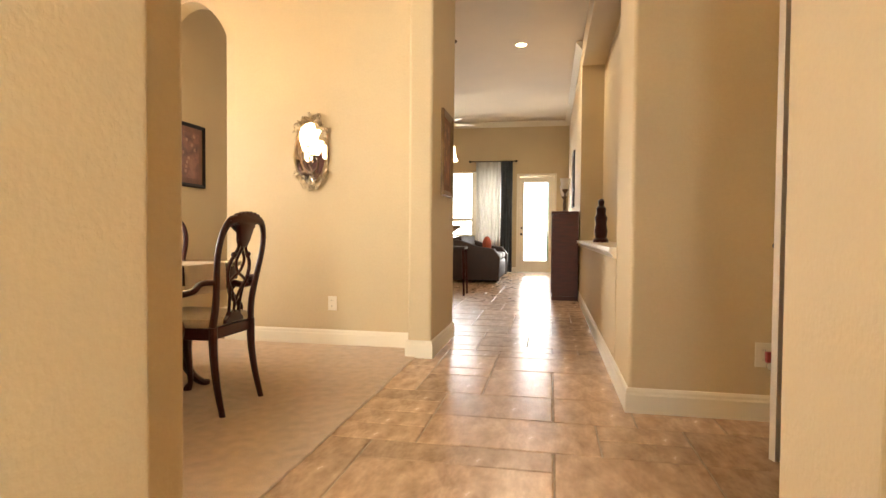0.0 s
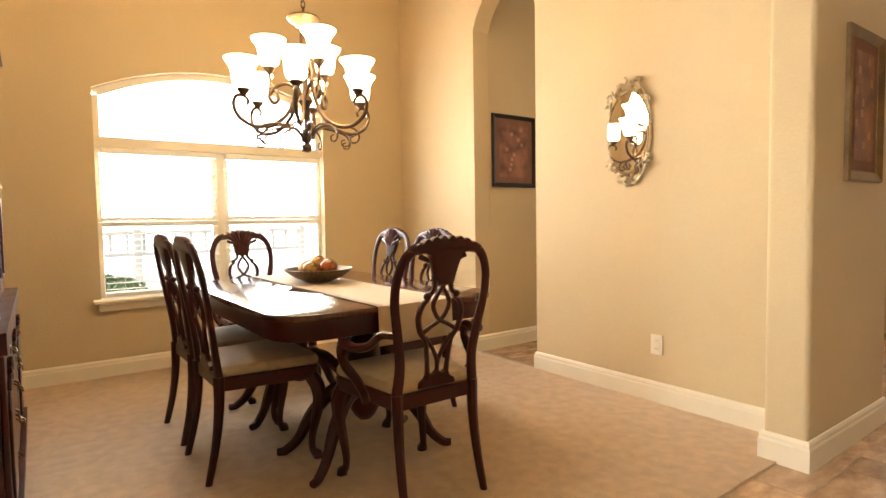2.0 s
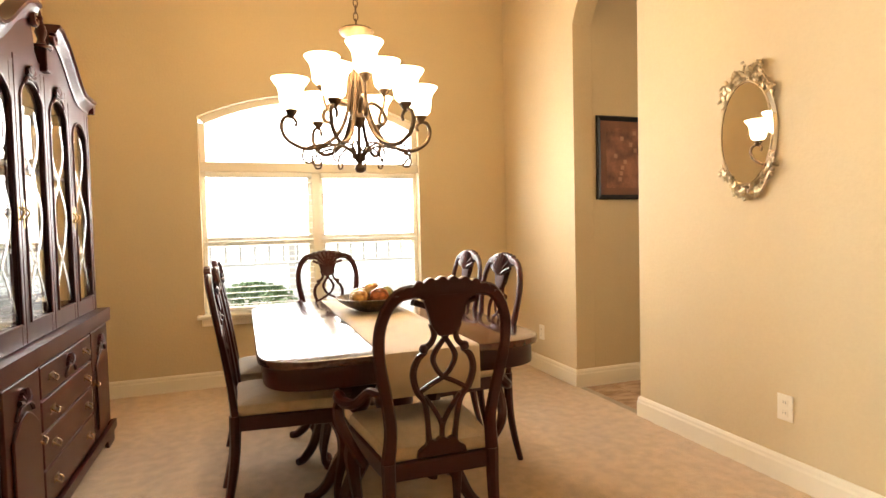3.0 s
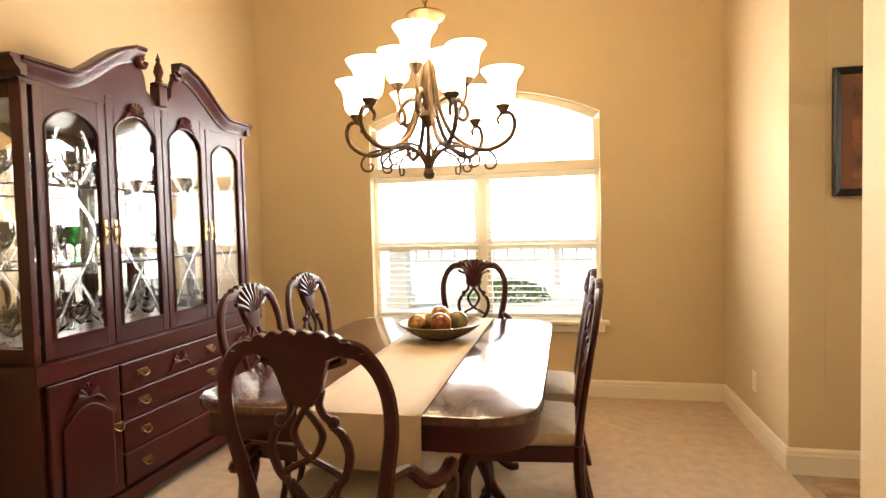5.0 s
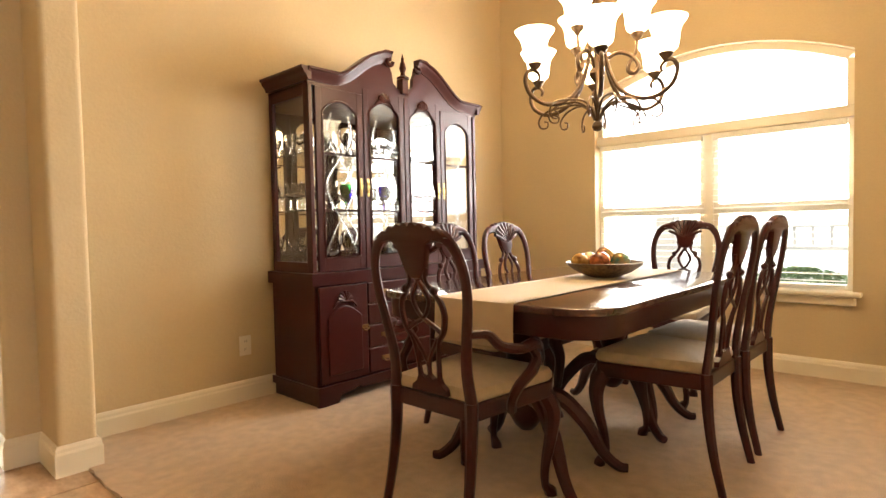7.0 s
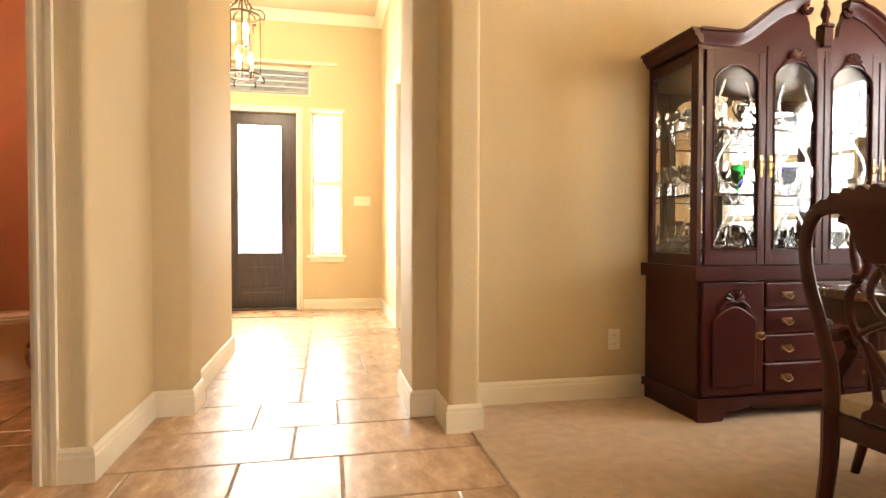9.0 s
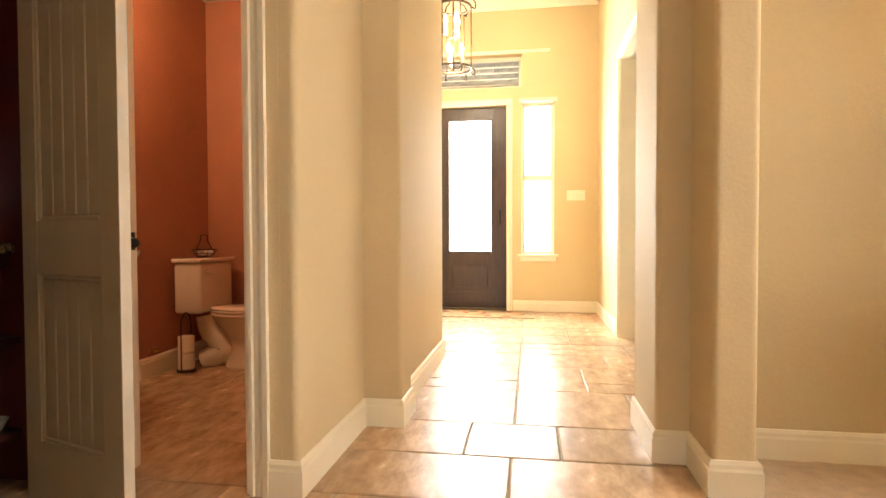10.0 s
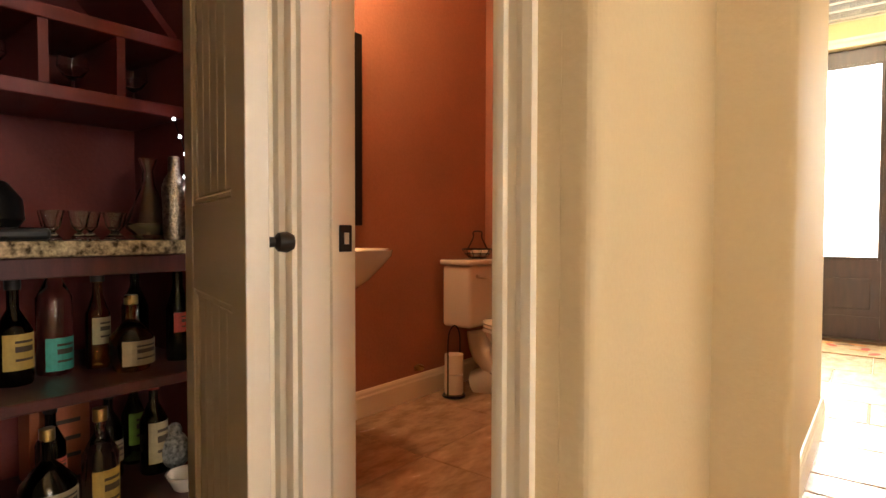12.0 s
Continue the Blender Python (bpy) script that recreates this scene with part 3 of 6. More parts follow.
w = window_unit("window_living", "pair of bright white living room windows", [(-0.618, 0.16, 0.802, 1.30), (-0.618, 0.16, 1.301, 2.498), (0.30, 0.898, 0.802, 1.30), (0.30, 0.898, 1.301, 2.498)], (14.96, 15.02), "x")
part("mullion", B(0.161, 0.299, 14.95, 15.05, 0.802, 2.498), TRIM, w)
part("window_sill", B(-0.67, 0.95, 14.84, 14.96, 0.775, 0.801, 0.006), TRIM, w)
back = thing("door_back", "white back door with one tall clear pane", "door")
bm = B(1.322, 1.43, 14.95, 14.995, 0.012, 2.35, 0.003)
box(bm, 2.03, 2.138, 14.95, 14.995, 0.012, 2.35, 0.003), box(bm, 1.431, 2.029, 14.951, 14.994, 0.012, 0.30), box(bm, 1.431, 2.029, 14.951, 14.994, 2.22, 2.349)
part("frame", bm, TRIM, back)
part("pane", B(1.43, 2.03, 14.970, 14.976, 0.295, 2.225), GLASS, back).visible_shadow = False
part("knob", ball(bmesh.new(), (1.375, 14.925, 0.95), 0.03), BLACK, back, "dark door knob", True)
part("deadbolt", ball(bmesh.new(), (1.375, 14.935, 1.10), 0.025), BLACK, back, "dark deadbolt", True)

# niche ledge
structure("niche_ledge", profile_run(bmesh.new(), [(2.485, 4.78, 0.85), (2.485, 9.32, 0.85)], [(-0.31, 0.0), (0.0, -0.06), (0.012, -0.06), (0.02, -0.035), (0.04, -0.02), (0.04, 0.012), (-0.31, 0.012)]), TRIM, "white moulded ledge of the hall niche", "trim")


# ---- wall plates ----
def wall_plate(name, label, cx, cy, cz, normal, w=0.075, h=0.118, kind="outlet"):
    m = pose(cx, cy, cz, 0, 0, math.degrees(math.atan2(normal[1], normal[0])) - 90)
    root = thing(name, label, kind, m)
    part("plate", B(-w / 2, w / 2, 0, 0.006, -h / 2, h / 2, 0.0025), PLASTIC, root)
    if kind == "outlet":
        for dz in (-0.024, 0.024):
            s = part("socket", B(-0.016, 0.016, 0.006, 0.009, dz - 0.014, dz + 0.014, 0.001), PLASTIC, root)
            for dx in (-0.006, 0.006):
                part("slot", B(dx - 0.001, dx + 0.001, 0.0088, 0.0094, dz - 0.004, dz + 0.006), BLACK, s)
    else:
        n = max(1, round(w / 0.05))
        for k in range(n):
            x = (k - (n - 1) / 2) * 0.046
            part("rocker", B(x - 0.016, x + 0.016, 0.006, 0.011, -0.033, 0.033, 0.002), PLASTIC, root)
    return root


wall_plate("wall_outlet", "cream wall outlet above the baseboard", 0.298, 5.449, 0.352, (0, -1))
wall_plate("wall_outlet", "cream wall outlet above the baseboard", -1.852, 5.449, 0.325, (0, -1))
wall_plate("wall_outlet", "cream wall outlet beside the china cabinet", 0.150, 1.951, 0.34, (0, 1))
wall_plate("wall_outlet", "cream wall outlet low on the foyer wall", 2.479, 1.45, 0.395, (-1, 0))
wall_plate("light_switch", "cream four-gang light switch by the front door", 1.30, -2.339, 1.375, (0, 1), 0.21, 0.118, "switch")
nl = wall_plate("wall_outlet", "cream outlet with a plugged-in night light", 3.145, 4.149, 0.338, (0, -1), 0.085, 0.125)
night = thing("night_light", "small red and clear plug-in night light", "night light", pose(3.165, 4.139, 0.325))
part("body", B(-0.022, 0.022, -0.035, -0.004, -0.02, 0.035, 0.006), mat("red_plastic", (0.35, 0.03, 0.02), 0.3, vary=0.05), night)
part("lens", ball(bmesh.new(), (0, -0.03, -0.035), 0.022, seg=10), GLASS, night, "clear dome", True)


stop = thing("door_stop", "small dark spring door stop on the baseboard", "door stop", pose(3.215, 4.134, 0.075))
part("spring", tube(bmesh.new(), [(0, -0.001, 0), (0, -0.055, 0)], 0.007, 8), BLACK, stop, "", True)
part("tip", lathe(bmesh.new(), [(0.008, 0), (0.011, 0.004), (0.011, 0.014), (0.007, 0.018)], (0, -0.055, -0.009), 10), BLACK, stop, "rubber tip", True)


# ---- pictures ----
def picture(name, label, cx, cy, cz, w, h, normal, frame_mat, border=0.035):
    m = pose(cx, cy, cz, 0, 0, math.degrees(math.atan2(normal[1], normal[0])) - 90)
    root = thing(name, label, "picture", m)
    prof = [(0, 0), (0.0, 0.018), (0.008, 0.026), (border * 0.6, 0.018), (border, 0.010), (border, 0)]
    bm = bmesh.new()
    pts = [(-w / 2, 0, -h / 2), (w / 2, 0, -h / 2), (w / 2, 0, h / 2), (-w / 2, 0, h / 2)]
    rings = []
    for x, y, z in pts:
        sx, sz = -math.copysign(1, x), -math.copysign(1, z)
        rings.append([bm.verts.new((x + sx * o, hh, z + sz * o)) for o, hh in prof])
    for i in range(4):
        a, b = rings[i], rings[(i + 1) % 4]
        for j in range(len(prof) - 1):
            bm.faces.new((a[j], a[j + 1], b[j + 1], b[j]))
    part("frame", bm, frame_mat, root)
    part("mat", B(-w / 2 + border - 0.002, w / 2 - border + 0.002, 0.002, 0.007, -h / 2 + border - 0.002, h / 2 - border + 0.002), MATBOARD, root)
    part("print", B(-w / 2 + border + 0.05, w / 2 - border - 0.05, 0.0072, 0.009, -h / 2 + border + 0.05, h / 2 - border - 0.05), PRINT, root)
    fig = mat("print_light", (0.42, 0.20, 0.11), 0.6, vary=0.3)
    rr = random.Random(int(abs(cx) * 100))
    for k in range(9):
        x, z = rr.uniform(-0.25, 0.25) * w, (-0.28 + 0.07 * k) * h
        part("print_figure", B(x - 0.012, x + 0.018, 0.009, 0.0096, z, z + 0.05 * h), fig, root)
    return root


picture("picture", "dark framed brown print hanging in the arched passage", -1.358, 5.885, 1.675, 0.50, 0.61, (1, 0), BLACK)
picture("picture", "gold and dark framed print on the hall wall", 1.202, 5.70, 1.60, 0.44, 0.70, (1, 0), mat("bronze_frame", (0.20, 0.12, 0.05), 0.4, 0.4, vary=0.4), 0.05)
picture("picture", "dark framed picture hanging inside the hall niche", 2.798, 6.6, 1.75, 0.9, 1.0, (-1, 0), BLACK)

# ---- oval mirror ----
om = thing("wall_mirror", "oval mirror in an ornate silver-gold leaf frame", "mirror", pose(0.105, 5.449, 1.603, 0, 0, 180))
el = [(0.145 * math.cos(2 * math.pi * k / 48), 0.008, 0.245 * math.sin(2 * math.pi * k / 48)) for k in range(48)]
part("mirror_glass", prism(bmesh.new(), el, (0, 0.010, 0)), MIRROR, om)
bev = bmesh.new()
outer = [bev.verts.new((x * 1.10, 0.006, z * 1.06)) for x, y, z in el]
inner = [bev.verts.new((x * 0.94, 0.0205, z * 0.965)) for x, y, z in el]
for k in range(48):
    bev.faces.new((outer[k], outer[(k + 1) % 48], inner[(k + 1) % 48], inner[k]))
part("bevel", bev, MIRROR, om)
rr = random.Random(5)
for zc, up in ((0.255, 1), (-0.245, -1)):
    bm = bmesh.new()
    for k in range(66):
        a = rr.uniform(0.18, 0.82) * math.pi
        rad = rr.uniform(0.98, 1.34 if up > 0 else 1.24)
        x, z = 0.15 * rad * math.cos(a), up * 0.245 * (rad + 0.03) * math.sin(a)
        s = rr.uniform(0.010, 0.019)
        bmesh.ops.create_uvsphere(bm, u_segments=7, v_segments=5, radius=s, matrix=Matrix.Translation((x, rr.uniform(0.006, 0.024), z)) @ Euler((rr.uniform(-1, 1), rr.uniform(0, 6), rr.uniform(-1, 1))).to_matrix().to_4x4() @ Matrix.Diagonal((1.0, 0.4, 0.62, 1)))
    for sx in (-1, 1):
        tube(bm, spline([(0, 0.012, up * 0.27), (sx * 0.05, 0.012, up * 0.30), (sx * 0.09, 0.012, up * 0.255), (sx * 0.125, 0.012, up * 0.19), (sx * 0.145, 0.012, up * 0.13)]), 0.005, 6)
    part("leaf_spray", bm, GOLD, om, "", True)


# ---- dining chairs ----
def back_x(z):
    return -0.21 - (0.06 * ((0.44 - z) / 0.44) ** 2 if z < 0.44 else 0.090 * ((z - 0.44) / 0.6) ** 1.25)


def bp(y, z, off=0.0):
    return (back_x(z) + off, y, z)


def dining_chair(label, arms, m, group):
    root = thing("dining_armchair" if arms else "dining_chair", label, "chair", m, group)
    k = 0.96 if arms else 1.0
    root.scale = (1, 1, 0.995 if arms else 1.0)
    for s in (-1, 1):
        part("back_leg", tube(bmesh.new(), spline([bp(s * 0.195 * k, 0.0), bp(s * 0.190 * k, 0.15), bp(s * 0.186 * k, 0.30), bp(s * 0.186 * k, 0.45)]), [0.015, 0.018, 0.021, 0.024], 8), WOOD, root, "", True)
    hoop = [bp(s * y * k, z) for s, pts in ((-1, [(0.186, 0.45), (0.178, 0.56), (0.196, 0.68), (0.218, 0.80), (0.214, 0.90), (0.175, 0.975), (0.11, 1.0)]), (1, [(0.11, 1.0), (0.175, 0.975), (0.214, 0.90), (0.218, 0.80), (0.196, 0.68), (0.178, 0.56), (0.186, 0.45)])) for y, z in pts]
    part("back_frame", tube(bmesh.new(), spline(hoop, 5), [0.024, 0.021, 0.019, 0.019, 0.022, 0.022, 0.019, 0.019, 0.021, 0.024], 8, 0.72, (1, 0, 0)), WOOD, root, "", True)
    # crest with its carved shell
    out = []
    n = 40
    for i in range(n + 1):
        u = -1 + 2 * i / n
        out.append((u * 0.178 * k, 1.012 + 0.020 * (1 - u * u) + 0.013 * abs(math.sin(u * math.pi * 4.5)) - 0.036 * abs(u) ** 3))
    out += [(0.11 * k, 0.985), (0.075 * k, 0.970), (0.060 * k, 0.925), (0.048 * k, 0.885), (0.022 * k, 0.855), (-0.022 * k, 0.855), (-0.048 * k, 0.885), (-0.060 * k, 0.925), (-0.075 * k, 0.970), (-0.11 * k, 0.985)]
    part("crest", prism(bmesh.new(), [bp(y, z, -0.014) for y, z in out], (0.028, 0, 0), 0.004), WOOD, root, "", True)
    for i in range(9):
        a = radians(-68 + 17 * i)
        part("shell_rib", tube(bmesh.new(), spline([bp(0.016 * math.sin(a), 0.925, 0.013), bp(0.06 * math.sin(a) * k, 0.925 + 0.055 * math.cos(a), 0.020), bp(0.118 * math.sin(a) * k, 0.925 + 0.112 * math.cos(a), 0.013)], 3), [0.004, 0.010, 0.011], 6), WOOD, root, "", True)
    # pierced splat of interlaced straps
    bm = bmesh.new()
    side = (1, 0, 0)
    for s in (-1, 1):
        tube(bm, spline([bp(s * 0.044, 0.895), bp(s * 0.036, 0.858), bp(s * 0.046, 0.832), bp(s * 0.064, 0.818)]), [0.013, 0.010, 0.010, 0.012], 6, 0.8, side)
        ball(bm, bp(s * 0.068, 0.815), 0.016, seg=8)
        tube(bm, spline([bp(s * 0.060, 0.806), bp(s * 0.088, 0.782), bp(s * 0.101, 0.735), bp(s * 0.088, 0.68), bp(s * 0.062, 0.642), bp(s * 0.052, 0.59), bp(s * 0.047, 0.54), bp(s * 0.042, 0.480)]), [0.008, 0.012, 0.012, 0.012, 0.011, 0.010, 0.010, 0.013], 6, 0.8, side)
        tube(bm, spline([bp(s * 0.030, 0.885), bp(0, 0.848), bp(-s * 0.036, 0.79), bp(-s * 0.026, 0.748), bp(0, 0.718), bp(s * 0.042, 0.696), bp(s * 0.084, 0.670)]), [0.011, 0.009, 0.010, 0.009, 0.009, 0.009, 0.009], 6, 0.8, side)
        tube(bm, spline([bp(s * 0.060, 0.655), bp(s * 0.030, 0.612), bp(s * 0.008, 0.572), bp(0, 0.545)]), 0.009, 6, 0.8, side)
    tube(bm, [bp(0, 0.565), bp(0, 0.52), bp(0, 0.475)], [0.010, 0.009, 0.014], 6, 0.8, side)
    part("splat", bm, WOOD, root, "", True)
    part("splat_shoe", prism(bmesh.new(), [bp(y, z, -0.013) for y, z in ((-0.085, 0.455), (0.085, 0.455), (0.080, 0.475), (0.058, 0.49), (0.045, 0.515), (0.02, 0.505), (0, 0.52), (-0.02, 0.505), (-0.045, 0.515), (-0.058, 0.49), (-0.080, 0.475))], (0.026, 0, 0), 0.003), WOOD, root)
    # seat
    fw, bw = 0.245 * k, 0.195 * k
    plan = rounded([(-0.215, -bw), (0.225, -fw), (0.225, fw), (-0.215, bw)], [0.01, 0.05, 0.05, 0.01])
    part("seat_frame", prism(bmesh.new(), [(p[0], p[1], 0.385) for p in plan], (0, 0, 0.06), 0.006), WOOD, root)
    bm = bmesh.new()
    rings = []
    for sc, z in ((0.95, 0.446), (0.985, 0.456), (0.985, 0.472), (0.95, 0.488), (0.80, 0.500), (0.45, 0.507), (0.02, 0.509)):
        rings.append([bm.verts.new((0.01 + (p[0] - 0.005) * sc, p[1] * sc, z)) for p in plan])
    for a, b in zip(rings, rings[1:]):
        for i in range(len(a)):
            bm.faces.new((a[i], a[(i + 1) % len(a)], b[(i + 1) % len(a)], b[i]))
    bm.faces.new(rings[0][::-1]), bm.faces.new(rings[-1])
    part("seat", bm, FABRIC, root, "cream woven upholstered seat", True)
    for s in (-1, 1):
        y = s * (fw - 0.035)
        part("front_leg", tube(bmesh.new(), spline([(0.185, y, 0.40), (0.215, y + s * 0.015, 0.33), (0.212, y + s * 0.012, 0.24), (0.188, y, 0.12), (0.185, y, 0.05), (0.205, y + s * 0.008, 0.018), (0.210, y + s * 0.01, 0.0)]), [0.034, 0.034, 0.026, 0.018, 0.015, 0.024, 0.024], 8), WOOD, root, "", True)
    if arms:
        for s in (-1, 1):
            y = s * 0.205 * k
            pts = [bp(y, 0.68), (back_x(0.68) + 0.06, s * 0.235 * k, 0.675), (-0.16, s * 0.265, 0.640), (-0.09, s * 0.290, 0.625), (-0.03, s * 0.298, 0.632), (0.0, s * 0.296, 0.612), (-0.015, s * 0.296, 0.595)]
            part("arm", tube(bmesh.new(), spline(pts), [0.014, 0.016, 0.017, 0.019, 0.021, 0.018, 0.012], 8), WOOD, root, "", True)
            pts = [(-0.035, s * 0.296, 0.622), (-0.01, s * 0.300, 0.585), (-0.035, s * 0.298, 0.545), (-0.085, s * 0.280, 0.50), (-0.09, s * 0.255, 0.45), (-0.06, s * 0.228, 0.40)]
            part("arm_support", tube(bmesh.new(), spline(pts), [0.016, 0.018, 0.020, 0.018, 0.017, 0.018], 8), WOOD, root, "", True)
    return root


GRP = "chairs round the dining table"
side_chair = dining_chair("carved dark mahogany side chair with cream seat, tucked at the table", False, pose(-0.45, 3.345, 0.008, 0, 0, 90), GRP)
copy_thing(side_chair, pose(-0.98, 3.35, 0.008, 0, 0, 91))
copy_thing(side_chair, pose(-0.585, 4.205, 0.008, 0, 0, -90))
copy_thing(side_chair, pose(-1.09, 4.21, 0.008, 0, 0, -91))
armchair = dining_chair("carved dark mahogany armchair with cream seat at the table's end", True, pose(0.205, 3.772, 0.008, 0, 0, 180), GRP)
copy_thing(armchair, pose(-1.77, 3.77, 0.008, 0, 0, 0))

# ---- dining table ----
table = thing("dining_table", "polished dark mahogany double-pedestal dining table with rounded corners", "table", pose(-0.565, 3.765, 0.008))
L, W = 0.79, 0.545
plan = rounded([(-L, -W), (L, -W), (L, W), (-L, W)], [0.20] * 4, 10)
bm = prism(bmesh.new(), [(p[0], p[1], 0.724) for p in plan], (0, 0, 0.028), 0.007)
part("tabletop", bm, TOPWOOD, table, "", True)
plan2 = [(p[0] * 0.975, p[1] * 0.965) for p in plan]
part("apron", prism(bmesh.new(), [(x, y, 0.645) for x, y in plan2], (0, 0, 0.078), 0.004), WOOD, table, "", True)
for s in (-1, 1):
    cx = s * 0.40
    part("pedestal", lathe(bmesh.new(), [(0.10, 0.645), (0.10, 0.62), (0.05, 0.60), (0.045, 0.57), (0.075, 0.52), (0.082, 0.46), (0.06, 0.40), (0.048, 0.36), (0.07, 0.33), (0.072, 0.22), (0.05, 0.18), (0.03, 0.16)], (cx, 0, 0)), WOOD, table, "", True)
    for a in (60, 120, 240, 300):
        c, d = math.cos(radians(a)), math.sin(radians(a))
        part("pedestal_leg", tube(bmesh.new(), spline([(cx + 0.05 * c, 0.05 * d, 0.30), (cx + 0.14 * c, 0.14 * d, 0.30), (cx + 0.24 * c, 0.24 * d, 0.20), (cx + 0.31 * c, 0.31 * d, 0.08), (cx + 0.37 * c, 0.37 * d, 0.025), (cx + 0.41 * c, 0.41 * d, 0.018)]), [0.030, 0.036, 0.032, 0.024, 0.022, 0.018], 8), WOOD, table, "", True)
TZ = 0.760
bm = bmesh.new()
pts = [(-0.80, 0.60), (-0.799, 0.70), (-0.797, 0.752), (-0.775, 0.7555)] + [(-0.7 + 0.1 * i, 0.7555) for i in range(15)] + [(0.775, 0.7555), (0.797, 0.752), (0.801, 0.70), (0.803, 0.65), (0.800, 0.595)]
rows = [[bm.verts.new((-0.565 + x, 3.625 + 0.365 * j / 8 + 0.004 * noise.noise((x * 3, j, 0)), z + 0.008 + 0.0012 * noise.noise((x * 9, j * 0.9, 5)))) for j in range(9)] for x, z in pts]
for a, b in zip(rows, rows[1:]):
    for j in range(8):
        bm.faces.new((a[j], a[j + 1], b[j + 1], b[j]))
run = tagged(part("table_runner", bm, RUNNER, None, "", True), "cream linen runner lying along the dining table", "table runner")
sol = run.modifiers.new("thick", 'SOLIDIFY')
sol.thickness, sol.offset = 0.002, 1

# ---- bowl of balls ----
BZ = 0.767
bowl = thing("bowl", "wide hammered bronze bowl on the table runner", "bowl", pose(-0.78, 3.82, BZ))
part("body", lathe(bmesh.new(), [(0.07, 0), (0.08, 0.004), (0.13, 0.025), (0.17, 0.052), (0.192, 0.072), (0.186, 0.074), (0.165, 0.056), (0.12, 0.030), (0.06, 0.014), (0.001, 0.012)], segs=40), mat("hammered_bronze", (0.22, 0.16, 0.09), 0.45, 0.6, scale=60, vary=0.5, bump=0.8, bump_scale=55), bowl, "", True)
BALLS = [(0.085, 0.02, 0.052, (0.45, 0.12, 0.03), (0.10, 0.03, 0.01)), (0.02, -0.075, 0.050, (0.60, 0.42, 0.16), (0.40, 0.25, 0.08)), (-0.02, 0.075, 0.049, (0.06, 0.16, 0.10), (0.35, 0.22, 0.05)), (-0.085, -0.015, 0.050, (0.30, 0.07, 0.03), (0.05, 0.02, 0.01)), (0.09, -0.085, 0.044, (0.50, 0.30, 0.08), (0.2, 0.08, 0.02)), (0.0, 0.0, 0.046, (0.55, 0.38, 0.12), (0.3, 0.1, 0.04))]
for i, (x, y, r, c1, c2) in enumerate(BALLS):
    zz = 0.020 + r + (0.035 if i == 5 else (0.012 if abs(x) + abs(y) > 0.13 else 0.004))
    b = tagged(part("decorative_ball", ball(bmesh.new(), (0, 0, 0), r, seg=20), mat("ball_glaze", c1, 0.18, 0.3, scale=38, vary=0.4, second=c2, coat=0.5), None, "", True), "glossy mottled decorative ball lying in the bowl", "ball", "balls in the bowl")
    b.location = (-0.78 + x, 3.82 + y, BZ + zz)

# ---- chandelier ----
ch = thing("chandelier", "bronze scrolled iron chandelier with nine lit alabaster bell shades", "chandelier", pose(-0.80, 3.78, 0))


def bell(r0=0.033, r1=0.094, h=0.152):
    return [(0.012, 0.0), (r0, 0.003), (r0 + 0.018, 0.020), (r0 + 0.024, 0.050), (r0 + 0.026, 0.085), (r0 + 0.034, 0.115), (r1 - 0.010, h - 0.016), (r1, h), (r1 - 0.004, h + 0.001), (r0 + 0.030, 0.115), (r0 + 0.022, 0.085), (r0 + 0.019, 0.05), (r0 + 0.010, 0.022), (0.008, 0.010)]


part("stem", lathe(bmesh.new(), [(0.008, 1.545), (0.016, 1.56), (0.010, 1.60), (0.010, 1.72), (0.026, 1.745), (0.040, 1.77), (0.036, 1.79), (0.016, 1.81), (0.014, 1.90), (0.026, 1.96), (0.028, 2.02), (0.024, 2.06), (0.024, 2.165), (0.045, 2.175), (0.050, 2.185), (0.082, 2.205), (0.090, 2.218), (0.084, 2.226), (0.030, 2.232), (0.012, 2.245)], segs=20), IRON, ch, "", True)
part("finial", lathe(bmesh.new(), [(0.004, 1.488), (0.020, 1.494), (0.028, 1.512), (0.022, 1.530), (0.012, 1.538), (0.016, 1.548)], segs=16), IRON, ch, "", True)
